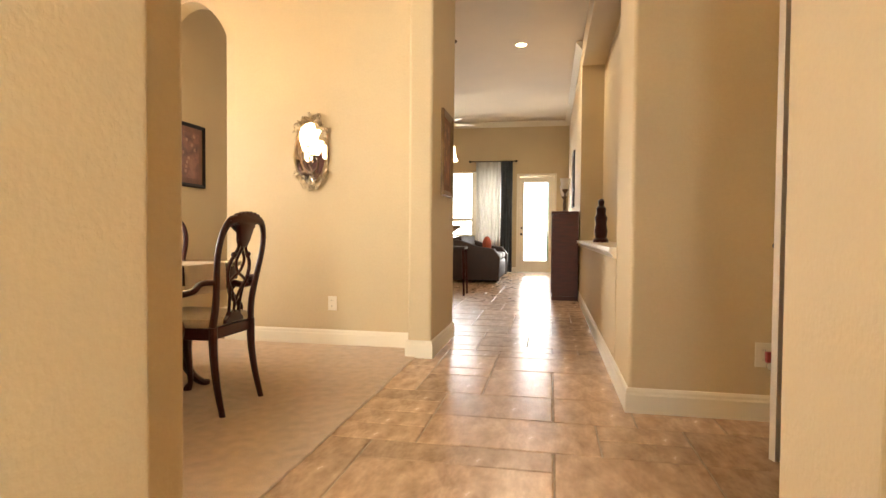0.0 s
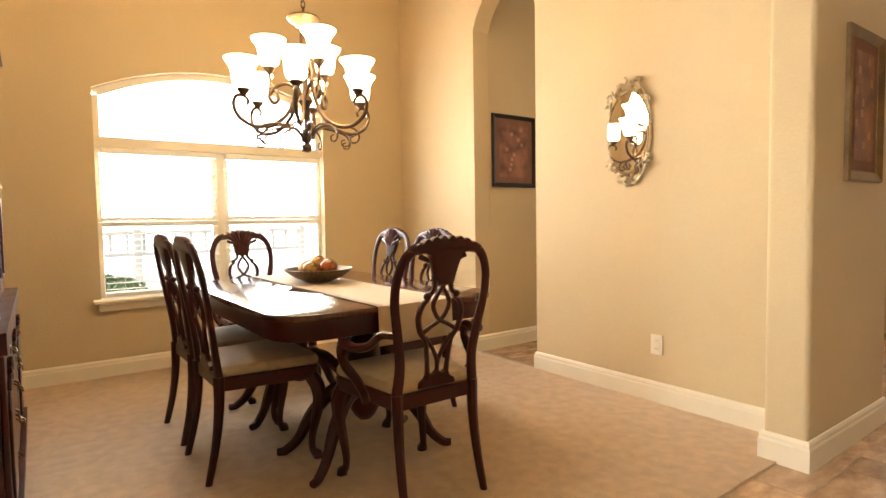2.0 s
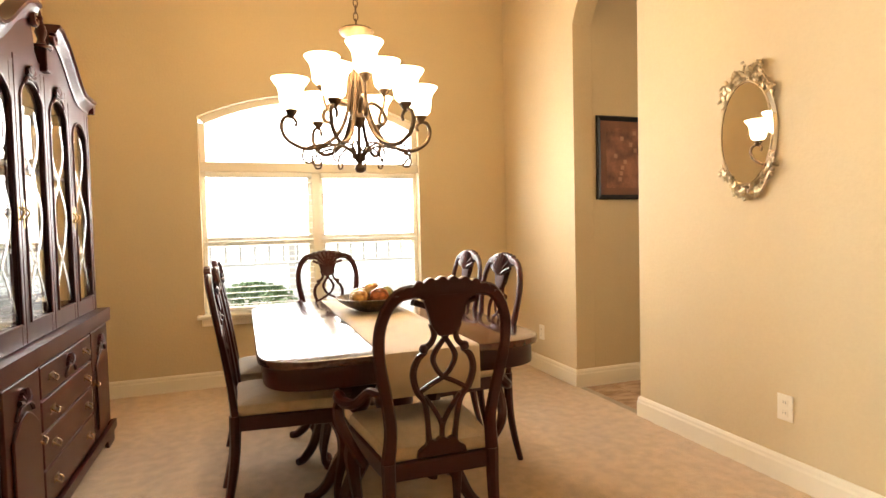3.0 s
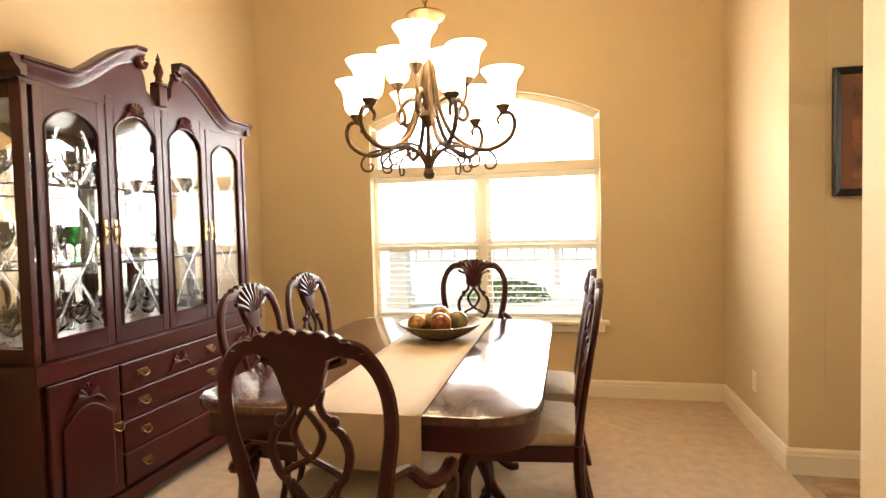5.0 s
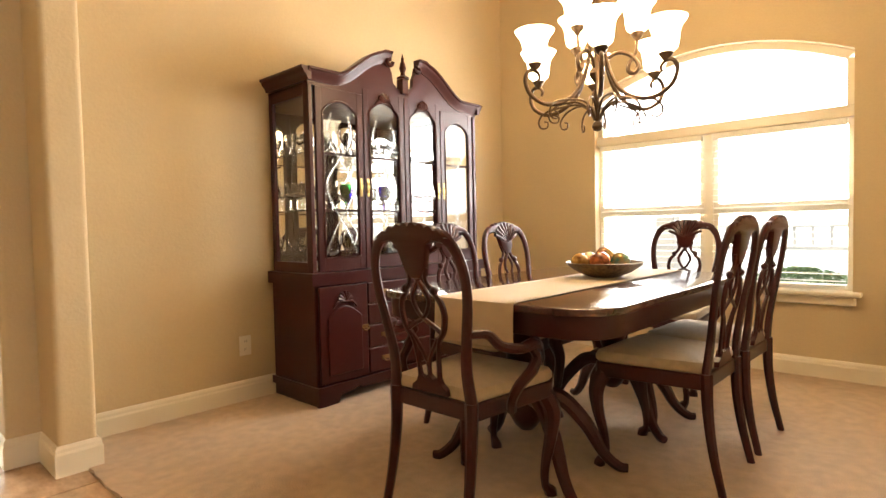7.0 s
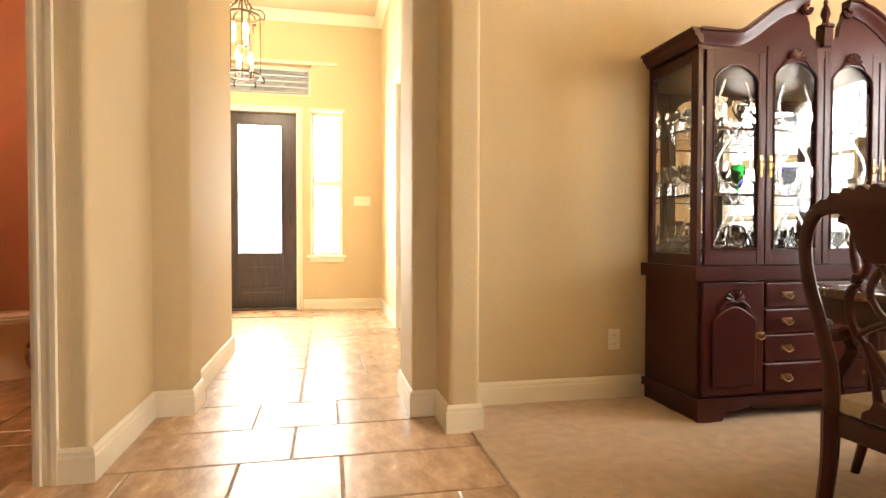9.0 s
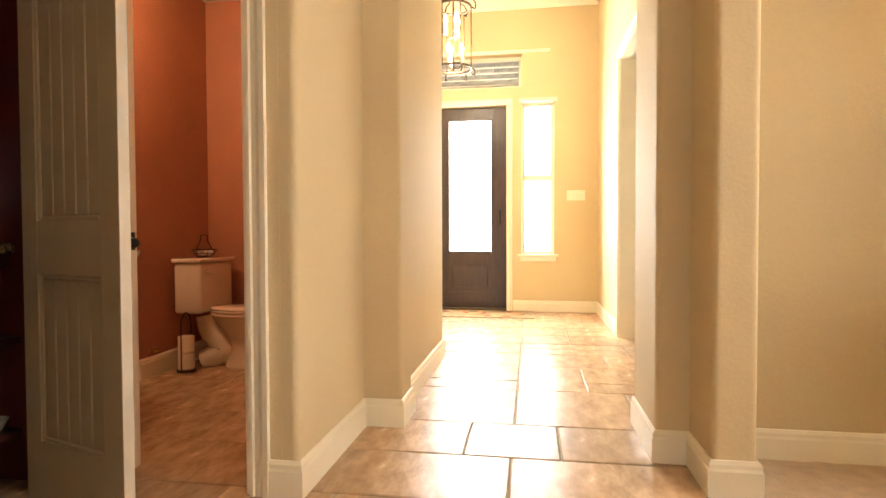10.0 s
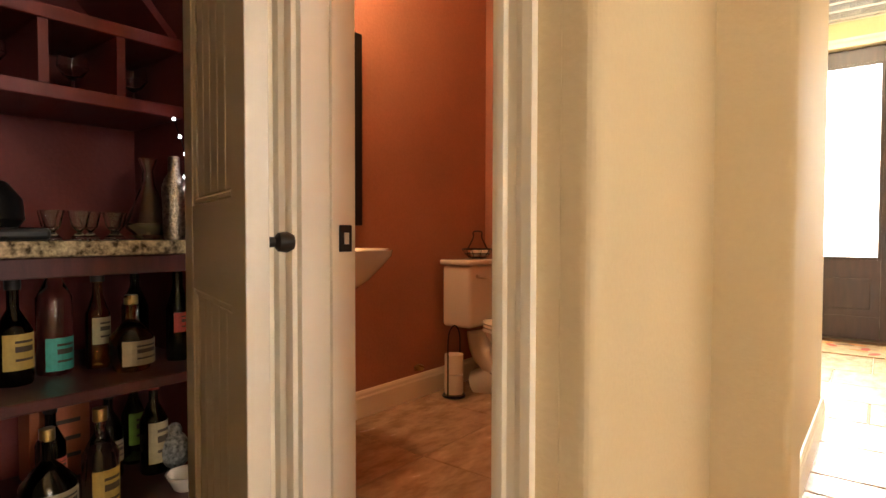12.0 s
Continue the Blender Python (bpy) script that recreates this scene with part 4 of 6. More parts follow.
for i in range(9):
    low = i < 6
    a = radians((60 * i + 30) if low else 120 * (i - 6))
    c, s = 0.93 * math.cos(a), 0.93 * math.sin(a)
    if low:
        R1, zt = 0.365, 1.795
        pts = [(0.028, 2.00), (0.040, 1.92), (0.062, 1.80), (0.115, 1.69), (0.205, 1.625), (0.305, 1.610), (0.390, 1.650), (0.420, 1.710), (0.405, 1.757), (0.368, 1.766), (0.340, 1.742), (0.346, 1.716)]
    else:
        R1, zt = 0.205, 1.950
        pts = [(0.022, 1.79), (0.055, 1.84), (0.110, 1.865), (0.170, 1.848), (0.208, 1.80), (0.190, 1.762), (0.160, 1.772), (0.165, 1.81), (0.196, 1.86), (0.205, 1.92)]
    part("arm", tube(bmesh.new(), spline([(r * c, r * s, z) for r, z in pts], 5), [0.008, 0.011, 0.011, 0.010, 0.007], 7), IRON, ch, "", True)
    if low:
        for turn, reach in ((-0.22, 0.20), (0.22, 0.26)):
            c2, s2 = math.cos(a + turn), math.sin(a + turn)
            p2 = [(0.012, 1.545), (0.045, 1.600), (0.110, 1.632), (reach, 1.615), (reach + 0.045, 1.572), (reach + 0.035, 1.535), (reach + 0.002, 1.533), (reach - 0.004, 1.558), (reach + 0.016, 1.566)]
            part("scroll", tube(bmesh.new(), spline([(r * c2, r * s2, z) for r, z in p2], 4), [0.006, 0.006, 0.005, 0.004], 6), IRON, ch, "", True)
    ctr = (R1 * c, R1 * s, zt)
    part("bobeche", lathe(bmesh.new(), [(0.004, -0.040), (0.012, -0.030), (0.030, -0.006), (0.033, 0.004), (0.016, 0.006)], ctr, 14), IRON, ch, "", True)
    part("shade", lathe(bmesh.new(), bell(), (ctr[0], ctr[1], zt + 0.004), 24), SHADE, ch, "glowing alabaster glass bell shade", True)
zc, odd = 2.238, 0
while zc < 3.66:
    pts = [(0.011 * math.cos(t) * (1 - odd), 0.011 * math.cos(t) * odd, zc + 0.022 + 0.024 * math.sin(t)) for t in [2 * math.pi * q / 10 for q in range(11)]]
    part("chain_link", tube(bmesh.new(), pts, 0.003, 5), IRON, ch, "", True)
    zc, odd = zc + 0.035, 1 - odd
part("canopy", lathe(bmesh.new(), [(0.02, 3.66), (0.065, 3.685), (0.07, 3.70)], segs=20), IRON, ch, "", True)

# ---- china cabinet ----
hutch = thing("china_cabinet", "tall carved dark mahogany china cabinet with swan-neck pediment", "china cabinet", pose(-0.79, 1.972, 0.008))
# local: x from -HW to HW, y from 0 (wall) towards the room
HW, BD, TD = 0.755, 0.47, 0.425
bm = B(-HW, HW, 0.0, BD - 0.02, 0.09, 0.70, 0.004)
part("base_body", bm, WOOD, hutch)
bm = profile_run(bmesh.new(), [(HW, 0, 0), (HW, BD, 0), (-HW, BD, 0), (-HW, 0, 0)], [(-0.02, 0.075), (0.012, 0.075), (0.012, 0.10), (0.004, 0.115), (-0.02, 0.12)][::-1], up=(0, 0, 1))
part("plinth_moulding", bm, WOOD, hutch)
for s in (-1, 1):
    foot = [(s * (HW + 0.01), 0.0), (s * (HW + 0.01), 0.078), (s * (HW - 0.30), 0.078), (s * (HW - 0.24), 0.055), (s * (HW - 0.15), 0.045), (s * (HW - 0.13), 0.0)]
    part("bracket_foot", prism(bmesh.new(), [(x, BD - 0.012, z) for x, z in foot], (0, 0.02, 0), 0.002), WOOD, hutch)
    part("side_foot", B(min(s * HW, s * (HW - 0.03)), max(s * HW, s * (HW - 0.03)), 0.0, BD - 0.02, 0, 0.078), WOOD, hutch)
part("apron_rail", B(-HW + 0.30, HW - 0.30, BD - 0.012, BD + 0.006, 0.055, 0.078), WOOD, hutch)
prof = [(-0.03, 0.70), (0.004, 0.70), (0.008, 0.712), (0.020, 0.722), (0.026, 0.735), (0.026, 0.748), (0.010, 0.755), (0.004, 0.77), (-0.03, 0.77)]
part("waist_moulding", profile_run(bmesh.new(), [(HW, 0, 0), (HW, BD - 0.02, 0), (-HW, BD - 0.02, 0), (-HW, 0, 0)], [(o, h) for o, h in prof][::-1]), WOOD, hutch)
part("waist_top", B(-HW, HW, 0.002, BD - 0.022, 0.7005, 0.768), WOOD, hutch)


def shell_carving(parent, x, z, y, s=1.0):
    back = [(x + 0.040 * s * math.cos(t), y - 0.001, z + 0.036 * s * math.sin(t)) for t in [math.pi * q / 10 for q in range(11)]]
    shell = part("carving", prism(bmesh.new(), back, (0, 0.004, 0)), WOOD, parent, "carved shell")
    for i in range(7):
        a = radians(-75 + 25 * i)
        part("carved_rib", tube(bmesh.new(), [(x, y, z), (x + 0.022 * s * math.sin(a), y + 0.006, z + 0.022 * s * math.cos(a)), (x + 0.045 * s * math.sin(a), y + 0.003, z + 0.045 * s * math.cos(a))], [0.004, 0.008 * s, 0.009 * s], 6), WOOD, parent, "", True)
    for sx in (-1, 1):
        part("carved_leaf", tube(bmesh.new(), spline([(x, y + 0.003, z - 0.006), (x + sx * 0.03 * s, y + 0.004, z - 0.004), (x + sx * 0.055 * s, y + 0.004, z - 0.018), (x + sx * 0.07 * s, y + 0.003, z - 0.040)]), 0.006 * s, 6), WOOD, parent, "", True)
    return shell


def bail_pull(parent, x, z, y):
    bm = B(x - 0.032, x + 0.032, y, y + 0.003, z - 0.010, z + 0.016, 0.001)
    tube(bm, spline([(x - 0.026, y + 0.004, z + 0.006), (x - 0.024, y + 0.018, z - 0.006), (x, y + 0.020, z - 0.018), (x + 0.024, y + 0.018, z - 0.006), (x + 0.026, y + 0.004, z + 0.006)]), 0.0035, 6)
    part("bail_pull", bm, OLDBRASS, parent, "antique brass bail pull", True)


def front_panel(name, x0, x1, z0, z1, y, bev=0.006):
    return part(name, B(x0, x1, y, y + 0.018, z0, z1, bev), WOOD, hutch)


yf = BD - 0.019
for s in (-1, 1):
    x0, x1 = sorted((s * 0.385, s * (HW - 0.02)))
    dr = front_panel("base_door", x0, x1, 0.125, 0.69, yf)
    cx = (x0 + x1) / 2
    arc = [(cx - 0.125, 0.17)] + [(cx - 0.125 + 0.25 * q / 12, 0.50 + 0.07 * math.sin(math.pi * q / 12)) for q in range(13)] + [(cx + 0.125, 0.17)]
    part("raised_panel", prism(bmesh.new(), [(x, yf + 0.018, z) for x, z in arc], (0, 0.010, 0), 0.006), WOOD, dr)
    shell_carving(dr, cx, 0.60, yf + 0.020, 1.2)
    bail_pull(dr, x1 - 0.03 if s < 0 else x0 + 0.03, 0.42, yf + 0.018)
zs = [0.125, 0.28, 0.425, 0.555, 0.69]
for i in range(4):
    dw = front_panel("drawer", -0.375, 0.375, zs[i] + 0.004, zs[i + 1] - 0.004, yf)
    for x in (-0.25, 0.25):
        bail_pull(dw, x, (zs[i] + zs[i + 1]) / 2, yf + 0.018)
    if i == 3:
        shell_carving(dw, 0, 0.615, yf + 0.020, 1.1)
# upper case
UT = 1.86
for s in (-1, 1):
    for y0, y1 in ((0.0, 0.04), (TD - 0.055, TD)):
        part("corner_post", B(min(s * HW, s * (HW - 0.05)) + (0.01 if s > 0 else 0.012), max(s * HW, s * (HW - 0.05)) - (0.012 if s > 0 else 0.01), y0, y1, 0.769, UT, 0.004), WOOD, hutch)
    xs = sorted((s * (HW - 0.025), s * (HW - 0.030)))
    part("side_pane", B(xs[0], xs[1], 0.04, TD - 0.055, 0.82, 1.80), GLASS, hutch).visible_shadow = False
    bm = B(min(s * (HW - 0.012), s * (HW - 0.042)), max(s * (HW - 0.012), s * (HW - 0.042)), 0.04, TD - 0.055, 0.769, 0.83)
    bm2 = B(min(s * (HW - 0.012), s * (HW - 0.042)), max(s * (HW - 0.012), s * (HW - 0.042)), 0.04, TD - 0.055, 1.79, UT)
    part("side_rail", bm, WOOD, hutch)
    part("side_rail", bm2, WOOD, hutch)
part("back_mirror", B(-HW + 0.045, HW - 0.045, 0.006, 0.012, 0.77, 1.85), MIRROR, hutch, "mirrored back panel")
part("back_board", B(-HW + 0.02, HW - 0.02, 0.0, 0.005, 0.77, 1.85), WOOD, hutch)
part("upper_floor", B(-HW + 0.03, HW - 0.03, 0.012, TD - 0.02, 0.7695, 0.785), WOOD, hutch)
part("upper_roof", B(-HW + 0.012, HW - 0.012, 0.0, TD, UT - 0.015, UT), WOOD, hutch)
for z in (1.13, 1.47):
    part("glass_shelf", B(-HW + 0.05, HW - 0.05, 0.02, TD - 0.07, z, z + 0.008), GLASS, hutch).visible_shadow = False
    part("shelf_edge", B(-HW + 0.05, HW - 0.05, TD - 0.069, TD - 0.062, z - 0.004, z + 0.012), WOOD, hutch)
dw = (2 * HW - 0.11) / 4
for i in range(4):
    x0 = -HW + 0.055 + dw * i + 0.003
    x1 = x0 + dw - 0.006
    mid = i in (1, 2)
    top = 1.845 if not mid else 1.885
    st = 0.044
    gz0, gz1 = 0.855, (1.70 if not mid else 1.74)
    cx = (x0 + x1) / 2
    hwid = (x1 - x0) / 2 - st
    arc = [(cx - hwid + 2 * hwid * q / 16, gz1 + 0.075 * math.sin(math.pi * q / 16) ** 0.7) for q in range(17)]
    dr = part("cabinet_door", B(x0, x0 + st, TD - 0.02, TD + 0.002, 0.775, top, 0.003), WOOD, hutch)
    bm = B(x1 - st, x1, TD - 0.02, TD + 0.002, 0.775, top, 0.003)
    box(bm, x0 + st, x1 - st, TD - 0.019, TD + 0.001, 0.775, gz0)
    prism(bm, [(x, TD - 0.019, z) for x, z in arc] + [(x1 - st, TD - 0.019, top - 0.001), (x0 + st, TD - 0.019, top - 0.001)], (0, 0.020, 0))
    part("door_frame", bm, WOOD, dr)
    bead = [(cx - hwid, gz0), (cx - hwid, gz1)] + arc[1:-1] + [(cx + hwid, gz1), (cx + hwid, gz0), (cx - hwid, gz0)]
    part("bead", tube(bmesh.new(), [(x, TD + 0.003, z) for x, z in bead], 0.006, 6), WOOD, dr, "", True)
    p = part("door_pane", prism(bmesh.new(), [(cx - hwid, TD - 0.012, gz0)] + [(x, TD - 0.012, z) for x, z in arc] + [(cx + hwid, TD - 0.012, gz0)], (0, 0.003, 0)), GLASS, dr)
    p.visible_shadow = False
    bm = bmesh.new()
    for s in (-1, 1):
        pts = [(cx + s * hwid * 0.9, TD - 0.007, gz0 + 0.02), (cx + s * hwid * 0.35, TD - 0.007, gz0 + 0.16), (cx - s * hwid * 0.55, TD - 0.007, gz0 + 0.33), (cx - s * hwid * 0.72, TD - 0.007, gz0 + 0.45), (cx, TD - 0.007, gz0 + 0.58), (cx + s * hwid * 0.7, TD - 0.007, gz0 + 0.72), (cx + s * hwid * 0.45, TD - 0.007, gz0 + 0.85)]
        tube(bm, spline(pts), 0.008, 6, 0.25, (0, 1, 0))
    part("lattice", bm, ETCH, dr, "bevelled glass tracery", True)
    if mid:
        shell_carving(dr, cx, 1.83, TD + 0.004, 1.1)
    hx = x1 - 0.025 if i in (0, 2) else x0 + 0.025
    bm = B(hx - 0.009, hx + 0.009, TD + 0.002, TD + 0.005, 1.22, 1.33, 0.002)
    tube(bm, spline([(hx, TD + 0.006, 1.30), (hx, TD + 0.022, 1.28), (hx, TD + 0.006, 1.25)]), 0.004, 6)
    part("door_pull", bm, BRASS, dr, "brass drop pull", True)
# cornice and pediment
def neck(u):
    """Height of the swan neck at u from 0 (side) to 1 (scroll)."""
    t = min(1.0, max(0.0, (u - 0.30) / 0.62))
    return 1.885 + 0.20 * (t * t * (3 - 2 * t)) + (0.012 if u > 0.9 else 0)


CPROF = [(-0.02, -0.02), (0.004, -0.02), (0.010, 0.0), (0.028, 0.018), (0.034, 0.034), (0.044, 0.040), (0.044, 0.052), (-0.02, 0.052)]
for s in (-1, 1):
    pts = [(s * HW * (1 - u * 0.84), TD, neck(u)) for u in [q / 24 for q in range(25)]]
    tym = [(s * HW * 0.985, 1.855), (s * 0.0, 1.855), (s * 0.0, 1.925), (s * 0.05, 1.93), (s * 0.088, 1.965), (s * 0.095, 2.02), (s * 0.118, 2.07)] + [(p[0], p[2]) for p in pts[::-1]]
    part("pediment_board", prism(bmesh.new(), [(x, TD - 0.03, z) for x, z in tym], (0, 0.028, 0)), WOOD, hutch)
    bm = bmesh.new()
    k = len(CPROF)
    rings = []
    for i, p in enumerate(pts):
        a = Vector(pts[max(i - 1, 0)])
        b = Vector(pts[min(i + 1, 24)])
        d = (b - a).normalized()
        nrm = Vector((-d.z, 0, d.x))
        if nrm.z < 0:
            nrm = -nrm
        rings.append([bm.verts.new(Vector(p) + Vector((0, o, 0)) + nrm * h) for o, h in CPROF])
    for a, b in zip(rings, rings[1:]):
        for j in range(k):
            bm.faces.new((a[j], a[(j + 1) % k], b[(j + 1) % k], b[j]))
    bm.faces.new(rings[0][::-1]), bm.faces.new(rings[-1])
    part("swan_neck", bm, WOOD, hutch, "", True)
    sp = [(s * (0.128 - 0.030 * math.cos(t) * (1 - t / 9)), TD + 0.012, 2.090 - 0.030 * math.sin(t) * (1 - t / 9)) for t in [q * 0.5 for q in range(12)]]
    part("scroll", tube(bmesh.new(), sp, 0.014, 6), WOOD, hutch, "", True)
    side_path = [(s * HW, 0.0, neck(0)), (s * HW, TD + 0.03, neck(0))]
    if s > 0:
        pr = [(o, h) for o, h in CPROF]
        part("side_cornice", profile_run(bmesh.new(), side_path, [(-o, h) for o, h in pr]), WOOD, hutch)
    else:
        part("side_cornice", profile_run(bmesh.new(), side_path, CPROF), WOOD, hutch)
part("finial_plinth", B(-0.028, 0.028, TD - 0.035, TD + 0.025, 1.90, 2.00, 0.006), WOOD, hutch)
part("finial", lathe(bmesh.new(), [(0.040, 2.0), (0.042, 2.012), (0.02, 2.02), (0.014, 2.04), (0.024, 2.07), (0.018, 2.10), (0.009, 2.12), (0.012, 2.135), (0.006, 2.145), (0.002, 2.165)], (0, TD, 0), 14), WOOD, hutch, "", True)


def goblet(h, r):
    return [(r * 0.75, 0.0), (r * 0.75, 0.003), (0.006, 0.008), (0.004, h * 0.42), (r * 0.6, h * 0.52), (r, h * 0.72), (r * 0.9, h), (r * 0.86, h), (r * 0.93, h * 0.72), (r * 0.5, h * 0.55), (0.002, h * 0.5)]


gob = [mesh_of("goblet", lathe(bmesh.new(), goblet(h, r), segs=14), GLASS, True) for h, r in ((0.19, 0.036), (0.16, 0.034), (0.12, 0.040))]
RUBY = [mesh_of("goblet", lathe(bmesh.new(), goblet(0.17, 0.04), segs=14), glass_mat("tinted_glass", c), True) for c in ((0.75, 0.04, 0.03), (0.15, 0.08, 0.7), (0.05, 0.45, 0.15))]
rr = random.Random(3)
n = 0
for zi, z in enumerate((0.7935, 1.1465, 1.4865)):
    for i in range(13):
        for y in (0.10, 0.21):
            x = -0.66 + i * 0.110 + rr.uniform(-0.012, 0.012)
            if rr.random() < 0.12:
                continue
            me = gob[(i // 2 + zi) % 3]
            if zi == 1 and y > 0.2 and i in (5, 6, 9):
                me = RUBY[(5, 6, 9).index(i)]
            o = tagged(new("goblet", me), "coloured stemmed goblet on a cabinet shelf" if me in RUBY else "clear crystal goblet standing on a cabinet shelf", "glass", "glasses in the china cabinet")
            o.location = (-0.79 + x, 1.972 + y, z)
            o.visible_shadow = False


# ---- foyer lantern and mat ----
lan = thing("foyer_lantern", "round bronze iron lantern with lit candle bulbs", "ceiling light", pose(2.53, -0.79, 0))
for z in (2.46, 3.02):
    ring = [(0.165 * math.cos(t), 0.165 * math.sin(t), z) for t in [2 * math.pi * q / 32 for q in range(33)]]
    part("ring", tube(bmesh.new(), ring, 0.012, 6), IRON, lan, "", True)
for q in range(6):
    c, s = math.cos(q * math.pi / 3), math.sin(q * math.pi / 3)
    part("upright", tube(bmesh.new(), [(0.165 * c, 0.165 * s, 2.46), (0.165 * c, 0.165 * s, 3.02)], 0.006, 6), IRON, lan, "", True)
    part("scroll", tube(bmesh.new(), spline([(0.165 * c, 0.165 * s, 3.02), (0.20 * c, 0.20 * s, 3.00), (0.205 * c, 0.205 * s, 3.05), (0.17 * c, 0.17 * s, 3.09), (0.10 * c, 0.10 * s, 3.10), (0.03 * c, 0.03 * s, 3.20)]), 0.007, 6), IRON, lan, "", True)
    part("foot_scroll", tube(bmesh.new(), spline([(0.165 * c, 0.165 * s, 2.46), (0.195 * c, 0.195 * s, 2.44), (0.20 * c, 0.20 * s, 2.40), (0.17 * c, 0.17 * s, 2.40)]), 0.007, 6), IRON, lan, "", True)
    r, z = (0.075, 2.50) if q % 2 else (0.075, 2.78)
    part("candle", lathe(bmesh.new(), [(0.016, z), (0.016, z + 0.09), (0.010, z + 0.092)], (r * c, r * s, 0), 10), PLASTIC, lan, "", True)
    part("bulb_flame", lathe(bmesh.new(), [(0.008, z + 0.092), (0.019, z + 0.12), (0.015, z + 0.15), (0.002, z + 0.185)], (r * c, r * s, 0), 10), FLAME, lan, "glowing candle bulb", True)
    part("candle_arm", tube(bmesh.new(), spline([(0, 0, z - 0.03), (r * c * 0.6, r * s * 0.6, z - 0.04), (r * c, r * s, z)]), 0.006, 6), IRON, lan, "", True)
part("stem", tube(bmesh.new(), [(0, 0, 2.44), (0, 0, 3.69)], 0.009, 8), IRON, lan, "", True)
part("canopy", lathe(bmesh.new(), [(0.01, 3.65), (0.06, 3.68), (0.065, 3.70)], segs=18), IRON, lan, "", True)

rug = thing("door_mat", "brown leaf-patterned mat lying inside the front door", "door mat", pose(2.40, -2.02, 0.001))
part("mat_body", B(-0.62, 0.62, -0.27, 0.27, 0, 0.010, 0.003), RUG, rug)
rr = random.Random(8)
leafmats = [mat("leaf_red", (0.30, 0.04, 0.02), 0.9, vary=0.2), mat("leaf_orange", (0.45, 0.16, 0.03), 0.9, vary=0.2), mat("leaf_brown", (0.12, 0.06, 0.03), 0.9, vary=0.2)]
for q in range(20):
    x, y, a = rr.uniform(-0.55, 0.55), rr.uniform(-0.21, 0.21), rr.uniform(0, 3)
    pts = [(x + 0.065 * math.cos(t) * math.cos(a) - 0.030 * math.sin(t) * math.sin(a), y + 0.065 * math.cos(t) * math.sin(a) + 0.030 * math.sin(t) * math.cos(a), 0.010 + q * 0.00015) for t in [2 * math.pi * k / 12 for k in range(12)]]
    part("leaf_motif", prism(bmesh.new(), pts, (0, 0, 0.0012)), leafmats[q % 3], rug)

# ---- powder room ----
toilet = thing("toilet", "cream porcelain two-piece toilet with its lid down", "toilet", pose(0.15, -0.235, 0.0))
part("tank", B(3.875, 4.075, 0.735, 1.155, 0.385, 0.735, 0.025, 3), PORCELAIN, toilet, "", True)
part("tank_lid", B(3.862, 4.082, 0.722, 1.168, 0.735, 0.765, 0.010, 3), PORCELAIN, toilet, "", True)
part("flush_lever", tube(bmesh.new(), [(3.868, 1.10, 0.675), (3.862, 1.06, 0.668), (3.862, 1.02, 0.662)], [0.010, 0.008, 0.007], 8), PORCELAIN, toilet, "", True)
part("bowl", lathe(bmesh.new(), [(0.115, 0.0), (0.11, 0.03), (0.085, 0.12), (0.095, 0.20), (0.16, 0.31), (0.19, 0.37), (0.185, 0.385)], (3.66, 0.945, 0), 28, (1.30, 1.0)), PORCELAIN, toilet, "", True)
part("seat", lathe(bmesh.new(), [(0.19, 0.386), (0.195, 0.395), (0.19, 0.405)], (3.655, 0.945, 0), 28, (1.28, 1.0)), PORCELAIN, toilet, "", True)
part("lid", lathe(bmesh.new(), [(0.188, 0.407), (0.192, 0.415), (0.18, 0.425), (0.10, 0.43)], (3.665, 0.945, 0), 28, (1.25, 1.0)), PORCELAIN, toilet, "", True)
part("trapway", tube(bmesh.new(), spline([(3.93, 0.945, 0.36), (3.90, 0.945, 0.24), (3.80, 0.945, 0.13), (3.90, 0.945, 0.06), (3.96, 0.945, 0.03)]), [0.10, 0.10, 0.09, 0.09, 0.09], 12), PORCELAIN, toilet, "", True)
bask = thing("wire_basket", "small dark wire basket with soaps on the toilet tank", "basket", pose(4.12, 0.715, 0.766))
for z, r in ((0.004, 0.045), (0.03, 0.068), (0.055, 0.085)):
    part("wire_ring", tube(bmesh.new(), [(r * math.cos(t), r * 1.2 * math.sin(t), z) for t in [2 * math.pi * q / 20 for q in range(21)]], 0.003, 5), BLACK, bask)
for q in range(10):
    c, s = math.cos(q * 0.628), math.sin(q * 0.628)
    part("wire", tube(bmesh.new(), [(0.045 * c, 0.054 * s, 0.004), (0.068 * c, 0.082 * s, 0.03), (0.085 * c, 0.10 * s, 0.055)], 0.002, 5), BLACK, bask)
part("basket_handle", tube(bmesh.new(), spline([(0, -0.10, 0.055), (0, -0.045, 0.12), (0, -0.04, 0.155), (0, 0.04, 0.155), (0, 0.045, 0.12), (0, 0.10, 0.055)]), 0.004, 6), BLACK, bask, "", True)
for x, y in ((-0.02, -0.04), (0.02, 0.0), (-0.015, 0.045), (0.01, -0.06)):
    s = tagged(part("soap", ball(bmesh.new(), (4.12 + x, 0.715 + y, 0.80), 0.026, 1, 1.2, 0.8, 10), PORCELAIN, None, "", True), "small cream soap ball lying in the wire basket", "soap", "soaps in the basket")
stand = thing("toilet_roll_stand", "dark wire stand holding two spare toilet rolls", "roll stand", pose(4.12, 0.94, 0))
